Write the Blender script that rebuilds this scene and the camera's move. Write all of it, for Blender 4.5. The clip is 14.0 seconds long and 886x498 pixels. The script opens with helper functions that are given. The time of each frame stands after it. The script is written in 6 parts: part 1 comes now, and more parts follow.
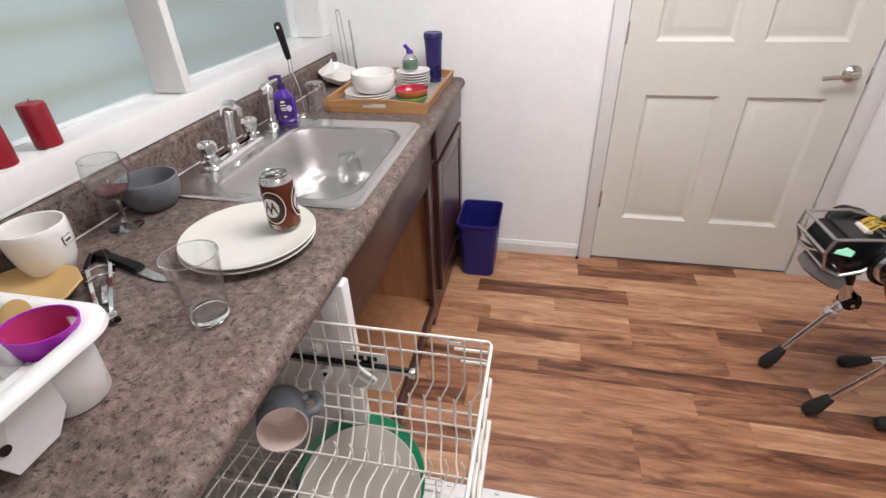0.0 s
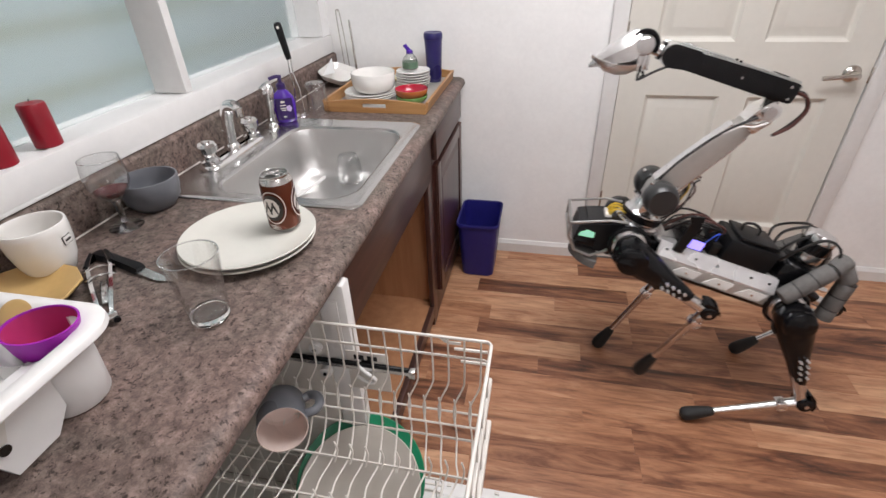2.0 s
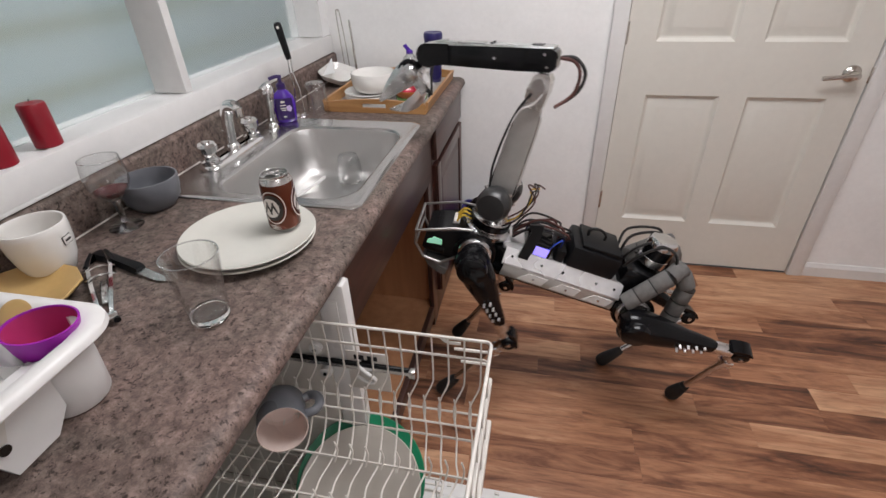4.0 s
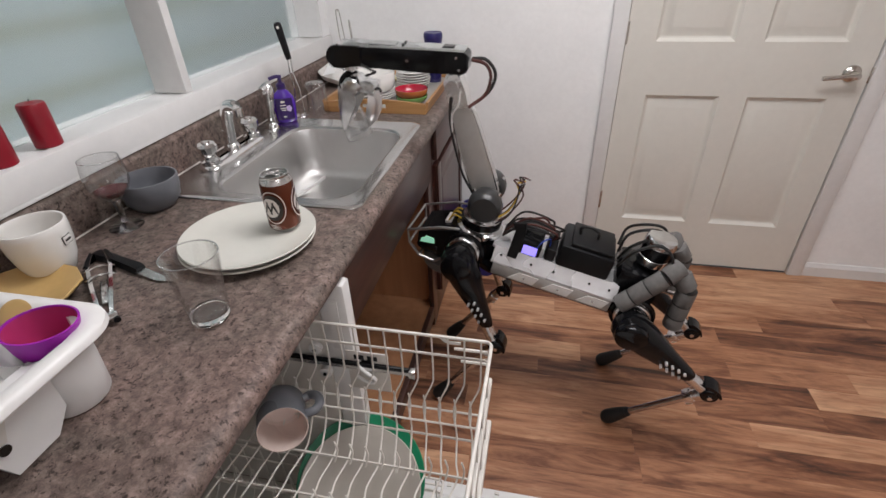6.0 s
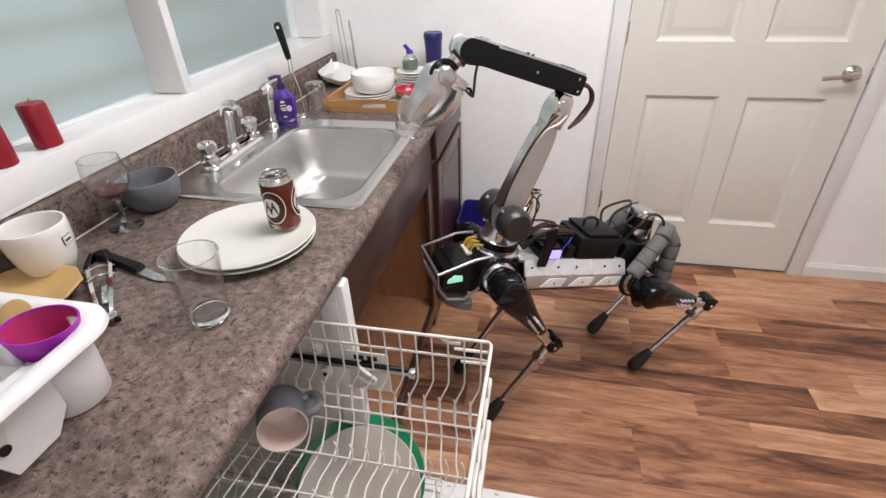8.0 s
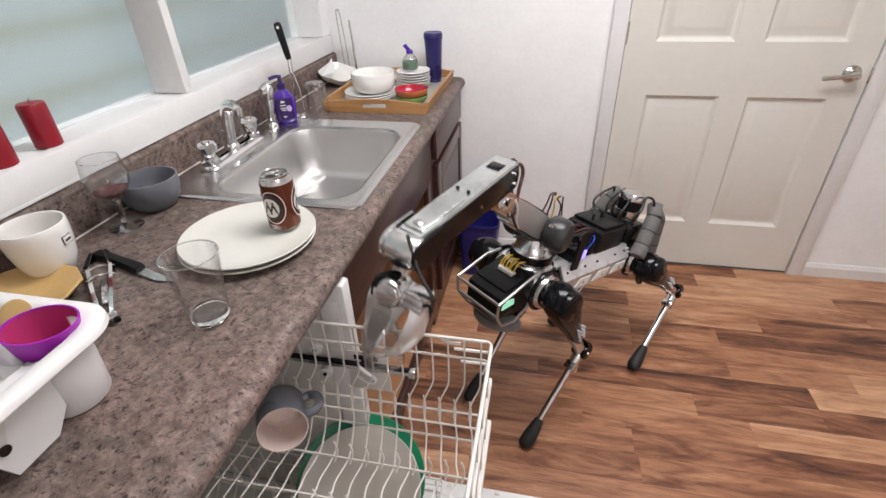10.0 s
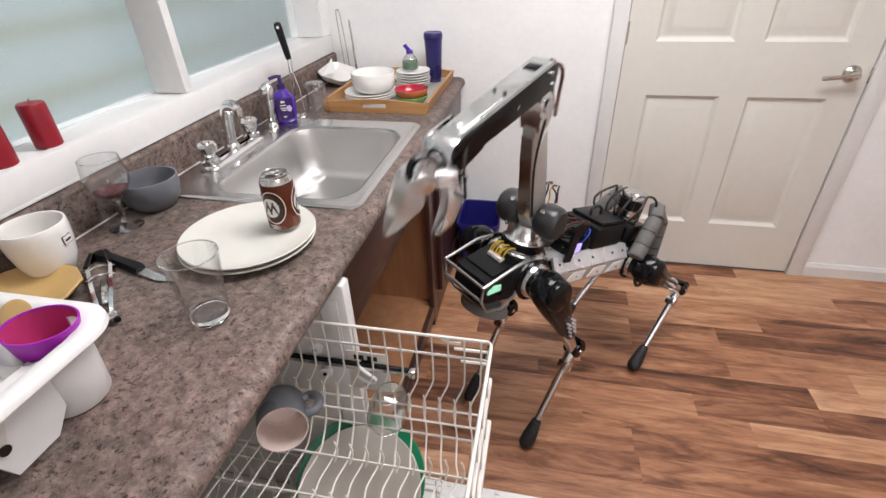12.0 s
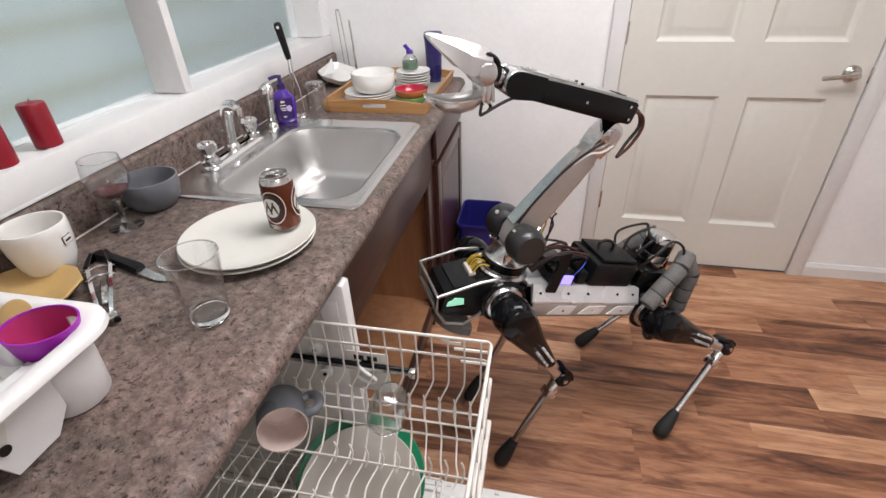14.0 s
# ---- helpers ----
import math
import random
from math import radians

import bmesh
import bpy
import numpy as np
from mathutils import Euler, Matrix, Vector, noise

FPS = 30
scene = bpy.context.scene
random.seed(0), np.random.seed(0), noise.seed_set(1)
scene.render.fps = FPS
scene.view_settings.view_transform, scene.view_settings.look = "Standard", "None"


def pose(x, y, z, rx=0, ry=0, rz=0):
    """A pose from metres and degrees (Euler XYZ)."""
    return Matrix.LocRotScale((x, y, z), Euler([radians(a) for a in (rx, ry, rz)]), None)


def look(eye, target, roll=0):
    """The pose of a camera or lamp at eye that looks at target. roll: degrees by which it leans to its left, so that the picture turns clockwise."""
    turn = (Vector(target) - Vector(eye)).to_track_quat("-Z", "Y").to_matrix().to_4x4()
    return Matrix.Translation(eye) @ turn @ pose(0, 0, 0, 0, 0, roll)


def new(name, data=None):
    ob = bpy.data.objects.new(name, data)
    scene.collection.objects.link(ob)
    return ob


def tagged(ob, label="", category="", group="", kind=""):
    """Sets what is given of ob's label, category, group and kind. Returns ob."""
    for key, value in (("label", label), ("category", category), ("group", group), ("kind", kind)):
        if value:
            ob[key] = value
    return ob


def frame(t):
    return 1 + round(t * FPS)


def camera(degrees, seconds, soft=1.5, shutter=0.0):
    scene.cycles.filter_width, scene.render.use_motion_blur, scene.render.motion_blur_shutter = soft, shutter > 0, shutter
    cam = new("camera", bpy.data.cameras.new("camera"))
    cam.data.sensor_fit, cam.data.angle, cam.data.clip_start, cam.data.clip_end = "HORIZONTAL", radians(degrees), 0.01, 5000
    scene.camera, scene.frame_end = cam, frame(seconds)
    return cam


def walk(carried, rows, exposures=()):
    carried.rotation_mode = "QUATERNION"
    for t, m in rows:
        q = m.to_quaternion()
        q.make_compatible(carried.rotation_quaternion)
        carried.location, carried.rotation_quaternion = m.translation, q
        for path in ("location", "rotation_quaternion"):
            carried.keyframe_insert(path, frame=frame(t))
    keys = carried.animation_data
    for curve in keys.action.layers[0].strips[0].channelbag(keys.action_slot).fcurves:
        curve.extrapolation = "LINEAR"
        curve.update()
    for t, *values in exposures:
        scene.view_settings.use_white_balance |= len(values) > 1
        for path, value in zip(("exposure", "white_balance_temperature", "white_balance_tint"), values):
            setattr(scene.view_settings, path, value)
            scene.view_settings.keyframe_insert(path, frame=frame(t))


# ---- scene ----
EYE = (0.3638, -0.977, 1.4264)
AIM = (0.3638 - 0.1822, -0.977 + 0.8216, 1.4264 - 0.5403)
cam = camera(85.69, 14.0, soft=1.5, shutter=0.5)
walk(cam, [(0.0, look(EYE, AIM, -2.03)), (14.0, look(EYE, AIM, -2.03))],
     exposures=((0.0, -0.08), (0.5, -0.11), (1.0, -0.15), (1.5, -0.18), (2.5, -0.26), (3.0, -0.41), (4.5, -0.50), (5.5, -0.55), (6.5, -0.48), (7.0, -0.19), (7.5, 0.0), (8.0, -0.06), (9.0, -0.08), (11.0, -0.11), (11.5, -0.07), (12.5, 0.0), (14.0, -0.12)))

# ---- light ----
world = bpy.data.worlds.new("daylight")
scene.world = world
world.use_nodes = True
sky = world.node_tree.nodes.new("ShaderNodeTexSky")
sky.sky_type, sky.sun_disc, sky.sun_elevation, sky.sun_rotation = "NISHITA", False, radians(40), radians(250)
world.node_tree.links.new(sky.outputs[0], world.node_tree.nodes["Background"].inputs[0])
world.node_tree.nodes["Background"].inputs[1].default_value = 0.06


def area_lamp(name, m, sx, sy, watts, colour):
    data = bpy.data.lights.new(name, "AREA")
    data.shape, data.size, data.size_y, data.energy, data.color = "RECTANGLE", sx, sy, watts, colour
    ob = new(name, data)
    ob.matrix_world = m
    return ob


# ceiling panel overhead, and a weak unseen fill panel added at the rear
area_lamp("ceiling_lamp_light", pose(0.62, 0.10, 2.36), 1.2, 0.6, 36, (0.975, 0.965, 0.985))
area_lamp("ceiling_lamp_light", pose(1.5, -1.7, 2.36), 1.2, 0.6, 8, (0.975, 0.965, 0.985))

# ---- materials ----
def nodes_of(name):
    m = bpy.data.materials.new(name)
    m.use_nodes = True
    t = m.node_tree
    return m, t, t.nodes["Principled BSDF"], t.nodes, t.links


def ramp(n, stops):
    r = n.new("ShaderNodeValToRGB")
    e = r.color_ramp.elements
    while len(e) < len(stops):
        e.new(0.5)
    for el, (p, c) in zip(e, stops):
        el.position, el.color = p, (*c, 1)
    return r


def coords(n, l, scale=(1, 1, 1), space="Object"):
    tc = n.new("ShaderNodeTexCoord")
    mp = n.new("ShaderNodeMapping")
    mp.inputs["Scale"].default_value = scale
    if space == "World":
        g = n.new("ShaderNodeNewGeometry")
        l.new(g.outputs["Position"], mp.inputs[0])
    else:
        l.new(tc.outputs[space], mp.inputs[0])
    return mp.outputs[0]


def noise_tex(n, l, vec, scale, detail=4.0, rough=0.55, distort=0.0):
    t = n.new("ShaderNodeTexNoise")
    t.inputs["Scale"].default_value, t.inputs["Detail"].default_value, t.inputs["Roughness"].default_value = scale, detail, rough
    t.inputs["Distortion"].default_value = distort
    l.new(vec, t.inputs["Vector"])
    return t.outputs["Fac"]


def bump(n, l, b, height, strength=0.2, dist=0.002):
    u = n.new("ShaderNodeBump")
    u.inputs["Strength"].default_value, u.inputs["Distance"].default_value = strength, dist
    l.new(height, u.inputs["Height"])
    l.new(u.outputs[0], b.inputs["Normal"])


def plain(name, colour, rough=0.4, metal=0.0, vary=0.06, scale=30.0, relief=0.1, coat=0.0, space="World", trans=0.0, rv=0.08, spec=0.5):
    """A paint, plastic, ceramic or metal with slight mottling at two scales and a fine relief."""
    m, t, b, n, l = nodes_of(name)
    v = coords(n, l, space=space)
    fine, broad = noise_tex(n, l, v, scale), noise_tex(n, l, v, scale * 0.12, 2.0)
    mix = n.new("ShaderNodeMath")
    mix.operation = "MULTIPLY_ADD"
    l.new(fine, mix.inputs[0])
    mix.inputs[1].default_value = 0.5
    half = n.new("ShaderNodeMath")
    half.operation = "MULTIPLY"
    half.inputs[1].default_value = 0.5
    l.new(broad, half.inputs[0])
    l.new(half.outputs[0], mix.inputs[2])
    lo, hi = [max(0, c * (1 - vary * 1.6)) for c in colour], [min(1, c * (1 + vary)) for c in colour]
    r = ramp(n, [(0.3, lo), (0.7, hi)])
    l.new(mix.outputs[0], r.inputs[0])
    l.new(r.outputs[0], b.inputs["Base Color"])
    rr = n.new("ShaderNodeMapRange")
    rr.inputs["From Min"].default_value, rr.inputs["From Max"].default_value = 0.3, 0.7
    rr.inputs["To Min"].default_value, rr.inputs["To Max"].default_value = max(0.02, rough - rv), min(1, rough + rv)
    l.new(broad, rr.inputs["Value"])
    l.new(rr.outputs[0], b.inputs["Roughness"])
    b.inputs["Metallic"].default_value, b.inputs["Coat Weight"].default_value = metal, coat
    b.inputs["Transmission Weight"].default_value, b.inputs["Specular IOR Level"].default_value = trans, spec
    if relief:
        bump(n, l, b, fine, relief)
    return m


def clear_glass(name, tint=(1, 1, 1), rough=0.0):
    m, t, b, n, l = nodes_of(name)
    b.inputs["Base Color"].default_value = (*tint, 1)
    b.inputs["Transmission Weight"].default_value, b.inputs["IOR"].default_value = 1.0, 1.47
    v = coords(n, l, space="Object")
    rr = n.new("ShaderNodeMapRange")
    rr.inputs["To Min"].default_value, rr.inputs["To Max"].default_value = rough, rough + 0.05
    l.new(noise_tex(n, l, v, 14.0), rr.inputs["Value"])
    l.new(rr.outputs[0], b.inputs["Roughness"])
    return m


def thin_glass(name, tint=(0.985, 0.988, 0.988), least=0.05, power=2.8):
    """Clear tableware glass: see-through straight on, glossy towards its edges."""
    m, t, b, n, l = nodes_of(name)
    clear, gloss, mix = n.new("ShaderNodeBsdfTransparent"), n.new("ShaderNodeBsdfGlossy"), n.new("ShaderNodeMixShader")
    clear.inputs[0].default_value = (*tint, 1)
    gloss.inputs["Roughness"].default_value = 0.03
    lw = n.new("ShaderNodeLayerWeight")
    lw.inputs["Blend"].default_value = 0.5
    sharp = n.new("ShaderNodeMath")
    sharp.operation = "POWER"
    sharp.inputs[1].default_value = power
    l.new(lw.outputs["Facing"], sharp.inputs[0])
    add = n.new("ShaderNodeMath")
    add.operation = "MULTIPLY_ADD"
    add.inputs[1].default_value, add.inputs[2].default_value = 0.7, least
    l.new(sharp.outputs[0], add.inputs[0])
    l.new(add.outputs[0], mix.inputs[0])
    l.new(clear.outputs[0], mix.inputs[1])
    l.new(gloss.outputs[0], mix.inputs[2])
    l.new(mix.outputs[0], n["Material Output"].inputs["Surface"])
    return m


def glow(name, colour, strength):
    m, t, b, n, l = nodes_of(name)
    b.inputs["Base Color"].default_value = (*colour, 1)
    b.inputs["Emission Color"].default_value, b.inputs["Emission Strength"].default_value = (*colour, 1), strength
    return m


def wood_strip():
    """Laminate strips of warm hardwood: each strip has its own tone, with streaks along its length."""
    m, t, b, n, l = nodes_of("floor_wood")
    info = n.new("ShaderNodeObjectInfo")
    g = n.new("ShaderNodeNewGeometry")
    off = n.new("ShaderNodeVectorMath")
    off.operation = "SCALE"
    comb = n.new("ShaderNodeCombineXYZ")
    l.new(info.outputs["Random"], comb.inputs[0])
    l.new(info.outputs["Random"], comb.inputs[1])
    l.new(info.outputs["Random"], comb.inputs[2])
    l.new(comb.outputs[0], off.inputs[0])
    off.inputs["Scale"].default_value = 37.0
    add = n.new("ShaderNodeVectorMath")
    l.new(g.outputs["Position"], add.inputs[0])
    l.new(off.outputs[0], add.inputs[1])
    mp = n.new("ShaderNodeMapping")
    mp.inputs["Scale"].default_value = (2.3, 14.0, 1.0)
    l.new(add.outputs[0], mp.inputs[0])
    streak = noise_tex(n, l, mp.outputs[0], 1.3, 6.0, 0.64, 0.9)
    mp2 = n.new("ShaderNodeMapping")
    mp2.inputs["Scale"].default_value = (10.0, 85.0, 1.0)
    l.new(add.outputs[0], mp2.inputs[0])
    grain = noise_tex(n, l, mp2.outputs[0], 1.0, 5.0, 0.6, 0.5)
    tone = n.new("ShaderNodeMath")
    tone.operation = "MULTIPLY_ADD"
    l.new(info.outputs["Random"], tone.inputs[0])
    tone.inputs[1].default_value = 0.42
    s2 = n.new("ShaderNodeMath")
    s2.operation = "MULTIPLY_ADD"
    l.new(streak, s2.inputs[0])
    s2.inputs[1].default_value, s2.inputs[2].default_value = 1.05, -0.25
    l.new(s2.outputs[0], tone.inputs[2])
    r = ramp(n, [(0.16, (0.050, 0.017, 0.009)), (0.32, (0.190, 0.073, 0.036)), (0.50, (0.390, 0.178, 0.093)), (0.80, (0.62, 0.355, 0.208))])
    l.new(tone.outputs[0], r.inputs[0])
    mixc = n.new("ShaderNodeMixRGB")
    mixc.blend_type = "MULTIPLY"
    mixc.inputs[0].default_value = 0.45
    gr = ramp(n, [(0.36, (0.42, 0.36, 0.32)), (0.52, (1, 1, 1))])
    l.new(grain, gr.inputs[0])
    l.new(r.outputs[0], mixc.inputs[1])
    l.new(gr.outputs[0], mixc.inputs[2])
    l.new(mixc.outputs[0], b.inputs["Base Color"])
    b.inputs["Roughness"].default_value = 0.42
    bump(n, l, b, grain, 0.08, 0.001)
    return m


def granite_laminate():
    """Grey-brown stone print on laminate: cloudy patches with dark and rosy speckles."""
    m, t, b, n, l = nodes_of("stone_print_laminate")
    v = coords(n, l, space="World")
    cloud, mid, speck = noise_tex(n, l, v, 4.5, 6.0, 0.68, 0.4), noise_tex(n, l, v, 46.0, 10.0, 0.84, 0.2), noise_tex(n, l, v, 115.0, 5.0, 0.72, 0.2)
    base = ramp(n, [(0.32, (0.050, 0.039, 0.035)), (0.5, (0.170, 0.133, 0.120)), (0.68, (0.36, 0.290, 0.268))])
    l.new(mid, base.inputs[0])
    rose = ramp(n, [(0.40, (0.74, 0.75, 0.71)), (0.64, (1.08, 0.95, 0.915))])
    l.new(cloud, rose.inputs[0])
    mul = n.new("ShaderNodeMixRGB")
    mul.blend_type, mul.inputs[0].default_value = "MULTIPLY", 0.9
    l.new(base.outputs[0], mul.inputs[1])
    l.new(rose.outputs[0], mul.inputs[2])
    sp = ramp(n, [(0.38, (0.08, 0.065, 0.06)), (0.45, (1, 1, 1))])
    l.new(speck, sp.inputs[0])
    mul2 = n.new("ShaderNodeMixRGB")
    mul2.blend_type, mul2.inputs[0].default_value = "MULTIPLY", 0.80
    l.new(mul.outputs[0], mul2.inputs[1])
    l.new(sp.outputs[0], mul2.inputs[2])
    l.new(mul2.outputs[0], b.inputs["Base Color"])
    b.inputs["Roughness"].default_value, b.inputs["Specular IOR Level"].default_value = 0.52, 0.22
    bump(n, l, b, speck, 0.10, 0.0008)
    return m


def streaky(name, dark, light, along=(1.5, 22, 22), rough=0.38, space="World", scale=2.0, coat=0.0, metal=0.0):
    m, t, b, n, l = nodes_of(name)
    v = coords(n, l, along, space)
    s = noise_tex(n, l, v, scale, 5.0, 0.6)
    r = ramp(n, [(0.3, dark), (0.7, light)])
    l.new(s, r.inputs[0])
    l.new(r.outputs[0], b.inputs["Base Color"])
    b.inputs["Roughness"].default_value, b.inputs["Coat Weight"].default_value = rough, coat
    b.inputs["Metallic"].default_value = metal
    bump(n, l, b, s, 0.08, 0.001)
    return m


WALL = plain("white_wall_paint", (0.875, 0.868, 0.864), 0.6, scale=60, vary=0.03, relief=0.12)
DOORP = plain("cream_door_paint", (0.685, 0.66, 0.605), 0.42, scale=40, vary=0.025, relief=0.08)
TRIM = plain("white_trim_paint", (0.745, 0.732, 0.722), 0.38, scale=40, vary=0.03, relief=0.08)
FLOORW = wood_strip()
LAMINATE = granite_laminate()
STEEL = plain("brushed_steel", (0.60, 0.59, 0.58), 0.24, 1.0, scale=40, vary=0.015, relief=0.0, rv=0.02)
BASIN = plain("satin_basin_steel", (0.60, 0.59, 0.58), 0.40, 1.0, scale=40, vary=0.015, relief=0.0, rv=0.015)
CHROME = plain("chrome", (0.78, 0.78, 0.78), 0.08, 1.0, scale=60, vary=0.03, relief=0.0, rv=0.03)
NICKEL = plain("satin_nickel", (0.62, 0.59, 0.55), 0.25, 1.0, scale=60, vary=0.04, relief=0.0)
CHERRY = streaky("cherry_stain", (0.028, 0.010, 0.008), (0.075, 0.026, 0.019), (22, 22, 1.5), 0.33, coat=0.2)
CHERRYH = streaky("cherry_stain_rail", (0.036, 0.015, 0.012), (0.078, 0.034, 0.026), (22, 1.5, 22), 0.40, coat=0.2)
PLY = streaky("maple_cabinet_liner", (0.34, 0.155, 0.076), (0.44, 0.22, 0.112), (14, 14, 1.2), 0.45)
BAMBOO = streaky("bamboo", (0.34, 0.165, 0.06), (0.50, 0.27, 0.11), (2, 26, 26), 0.4)
BAMBOOY = streaky("bamboo_long", (0.34, 0.165, 0.06), (0.50, 0.27, 0.11), (26, 2, 26), 0.4)
CERAMIC = plain("white_glaze", (0.80, 0.78, 0.75), 0.14, vary=0.03, relief=0.02, coat=0.3)
CREAM = plain("cream_glaze", (0.63, 0.615, 0.56), 0.2, vary=0.03, relief=0.02, coat=0.2)
GREYGLAZE = plain("grey_glaze", (0.13, 0.135, 0.15), 0.3, vary=0.06, relief=0.05)
MUGGREY = plain("slate_glaze", (0.16, 0.165, 0.185), 0.3, vary=0.06, relief=0.05)
MUGIN = plain("blush_glaze", (0.80, 0.65, 0.59), 0.25, vary=0.03, relief=0.02)
WPLASTIC = plain("white_plastic", (0.76, 0.745, 0.735), 0.36, vary=0.03, relief=0.04)
GLASS = thin_glass("clear_glass", least=0.07, power=2.4)
CRYSTAL = thin_glass("thick_clear_glass", (0.985, 0.99, 0.99), 0.045, 2.6)
SOLIDGLASS = clear_glass("solid_clear_glass", (0.99, 1.0, 0.995))
RIMGLASS = thin_glass("polished_glass_rim", (0.97, 0.98, 0.98), 0.34, 1.2)
WINE = plain("red_wine", (0.07, 0.0006, 0.003), 0.12, spec=0.12, vary=0.05, relief=0.0, rv=0.03)
RED = plain("red_wax", (0.25, 0.002, 0.014), 0.38, vary=0.1, relief=0.06)
WICK = plain("wick", (0.05, 0.04, 0.035), 0.8)
BLUEP = plain("blue_plastic", (0.014, 0.013, 0.15), 0.42, vary=0.08, relief=0.12)
INDIGO = plain("indigo_plastic", (0.022, 0.018, 0.11), 0.3, vary=0.08, relief=0.04)
PURPLE = plain("purple_soap", (0.075, 0.02, 0.33), 0.1, vary=0.1, relief=0.0, coat=0.5)
DKPURPLE = plain("dark_purple_plastic", (0.035, 0.015, 0.10), 0.3)
MAGENTA = plain("magenta_silicone", (0.32, 0.008, 0.36), 0.42, vary=0.08)
CORAL = plain("coral_silicone", (0.42, 0.028, 0.13), 0.45, vary=0.08)
MUSTARD = plain("mustard_plastic", (0.58, 0.38, 0.15), 0.4, vary=0.1)
BLACKP = plain("black_plastic", (0.007, 0.007, 0.008), 0.38, vary=0.15, spec=0.22)
RUBBER = plain("black_rubber", (0.012, 0.012, 0.012), 0.65, vary=0.2)
CANBROWN = plain("printed_brown_can", (0.13, 0.034, 0.016), 0.25, 0.45, vary=0.08, relief=0.02, space="Object")
CANWHITE = plain("printed_white_can", (0.75, 0.70, 0.66), 0.3, 0.1, vary=0.04, relief=0.0)
CANBLACK = plain("printed_black_can", (0.02, 0.015, 0.012), 0.3, 0.1, vary=0.04, relief=0.0)
TUBGREY = plain("tub_grey_plastic", (0.68, 0.645, 0.60), 0.5, vary=0.05)
GREENR = plain("green_plastic", (0.012, 0.21, 0.10), 0.35, vary=0.06)
PLATEGREY = plain("stone_grey_plate", (0.48, 0.44, 0.39), 0.35, vary=0.05)
CRIMSON = plain("crimson_melamine", (0.40, 0.01, 0.035), 0.2, vary=0.05, coat=0.3)
ORANGE = plain("orange_melamine", (0.50, 0.15, 0.04), 0.25, vary=0.05, coat=0.3)
LEAFG = plain("green_melamine", (0.16, 0.30, 0.09), 0.25, vary=0.05, coat=0.3)
WIREW = plain("cream_vinyl_wire", (0.74, 0.70, 0.65), 0.35, vary=0.05, relief=0.03)
LABELG = plain("green_printed_label", (0.10, 0.17, 0.11), 0.5, vary=0.25, scale=90)
PAPER = plain("paper_tissue", (0.82, 0.82, 0.82), 0.8, vary=0.02)
ASPHALT = plain("outside_paving", (0.30, 0.31, 0.30), 0.8, vary=0.1)
# siding boards emit their own light, standing in for daylight on them
SIDING_GLOW = glow("daylight_glow_siding", (0.285, 0.328, 0.332), 1.0)
# darker greenish glow for the laps, their shadow put into the colour
LIP_SHADE = glow("glowing_lip_shade", (0.205, 0.222, 0.172), 1.0)
FROST = clear_glass("frosted_glass", (0.96, 0.98, 0.98), 0.16)

# ---- mesh helpers ----
def finish(name, bm, mat, smooth=35.0):
    me = bpy.data.meshes.new(name)
    bmesh.ops.recalc_face_normals(bm, faces=bm.faces)
    for f in bm.faces:
        f.smooth = smooth > 0
    for e in bm.edges:
        if len(e.link_faces) == 2 and e.calc_face_angle(0.0) > radians(smooth):
            e.smooth = False
    bm.to_mesh(me)
    bm.free()
    me.materials.append(mat)
    return me


def part(name, bm, mat, parent=None, label="", m=None, smooth=35.0):
    ob = new(name, finish(name, bm, mat, smooth))
    ob.parent = parent
    if m is not None:
        ob.matrix_basis = m
    return tagged(ob, label)


def thing(name, label, category, m, group="", kind=""):
    ob = new(name)
    ob.empty_display_size = 0.05
    ob.matrix_basis = m
    return tagged(ob, label, category, group, kind)


def solid(name, label, category, bm, mat, m=None, group="", kind="", smooth=35.0):
    return tagged(part(name, bm, mat, None, label, m, smooth), label, category, group, kind)


def box(x0, x1, y0, y1, z0, z1, bevel=0.0, bm=None, segs=2, m=None):
    bm = bm or bmesh.new()
    got = bmesh.ops.create_cube(bm, size=1.0)["verts"]
    bmesh.ops.scale(bm, vec=(x1 - x0, y1 - y0, z1 - z0), verts=got)
    bmesh.ops.translate(bm, vec=((x0 + x1) / 2, (y0 + y1) / 2, (z0 + z1) / 2), verts=got)
    if bevel:
        edges = list({e for v in got for e in v.link_edges})
        res = bmesh.ops.bevel(bm, geom=edges, offset=bevel, segments=segs, affect="EDGES", profile=0.5)
        got = list({v for f in res["faces"] for v in f.verts} | {v for v in got if v.is_valid})
    if m is not None:
        bmesh.ops.transform(bm, matrix=m, verts=got)
    return bm


def loft(loops, close_first=False, close_last=False, ring=True, bm=None):
    """Skin from loop to loop, all with the same number of points."""
    bm = bm or bmesh.new()
    rows = [[bm.verts.new(p) for p in lp] for lp in loops]
    k = len(rows[0])
    for a, b in zip(rows, rows[1:]):
        for i in range(k if ring else k - 1):
            j = (i + 1) % k
            bm.faces.new((a[i], a[j], b[j], b[i]))
    if close_first:
        bm.faces.new(list(reversed(rows[0])))
    if close_last:
        bm.faces.new(rows[-1])
    return bm


def circle(r, z, n=32, cx=0.0, cy=0.0, ry=None):
    return [(cx + r * math.cos(2 * math.pi * i / n), cy + (ry or r) * math.sin(2 * math.pi * i / n), z) for i in range(n)]


def lathe(profile, n=32, bm=None):
    """Turned body from (radius, height) pairs; a closed skin when it begins and ends near the axis."""
    return loft([circle(max(r, 0.0002), z, n) for r, z in profile], True, True, bm=bm)


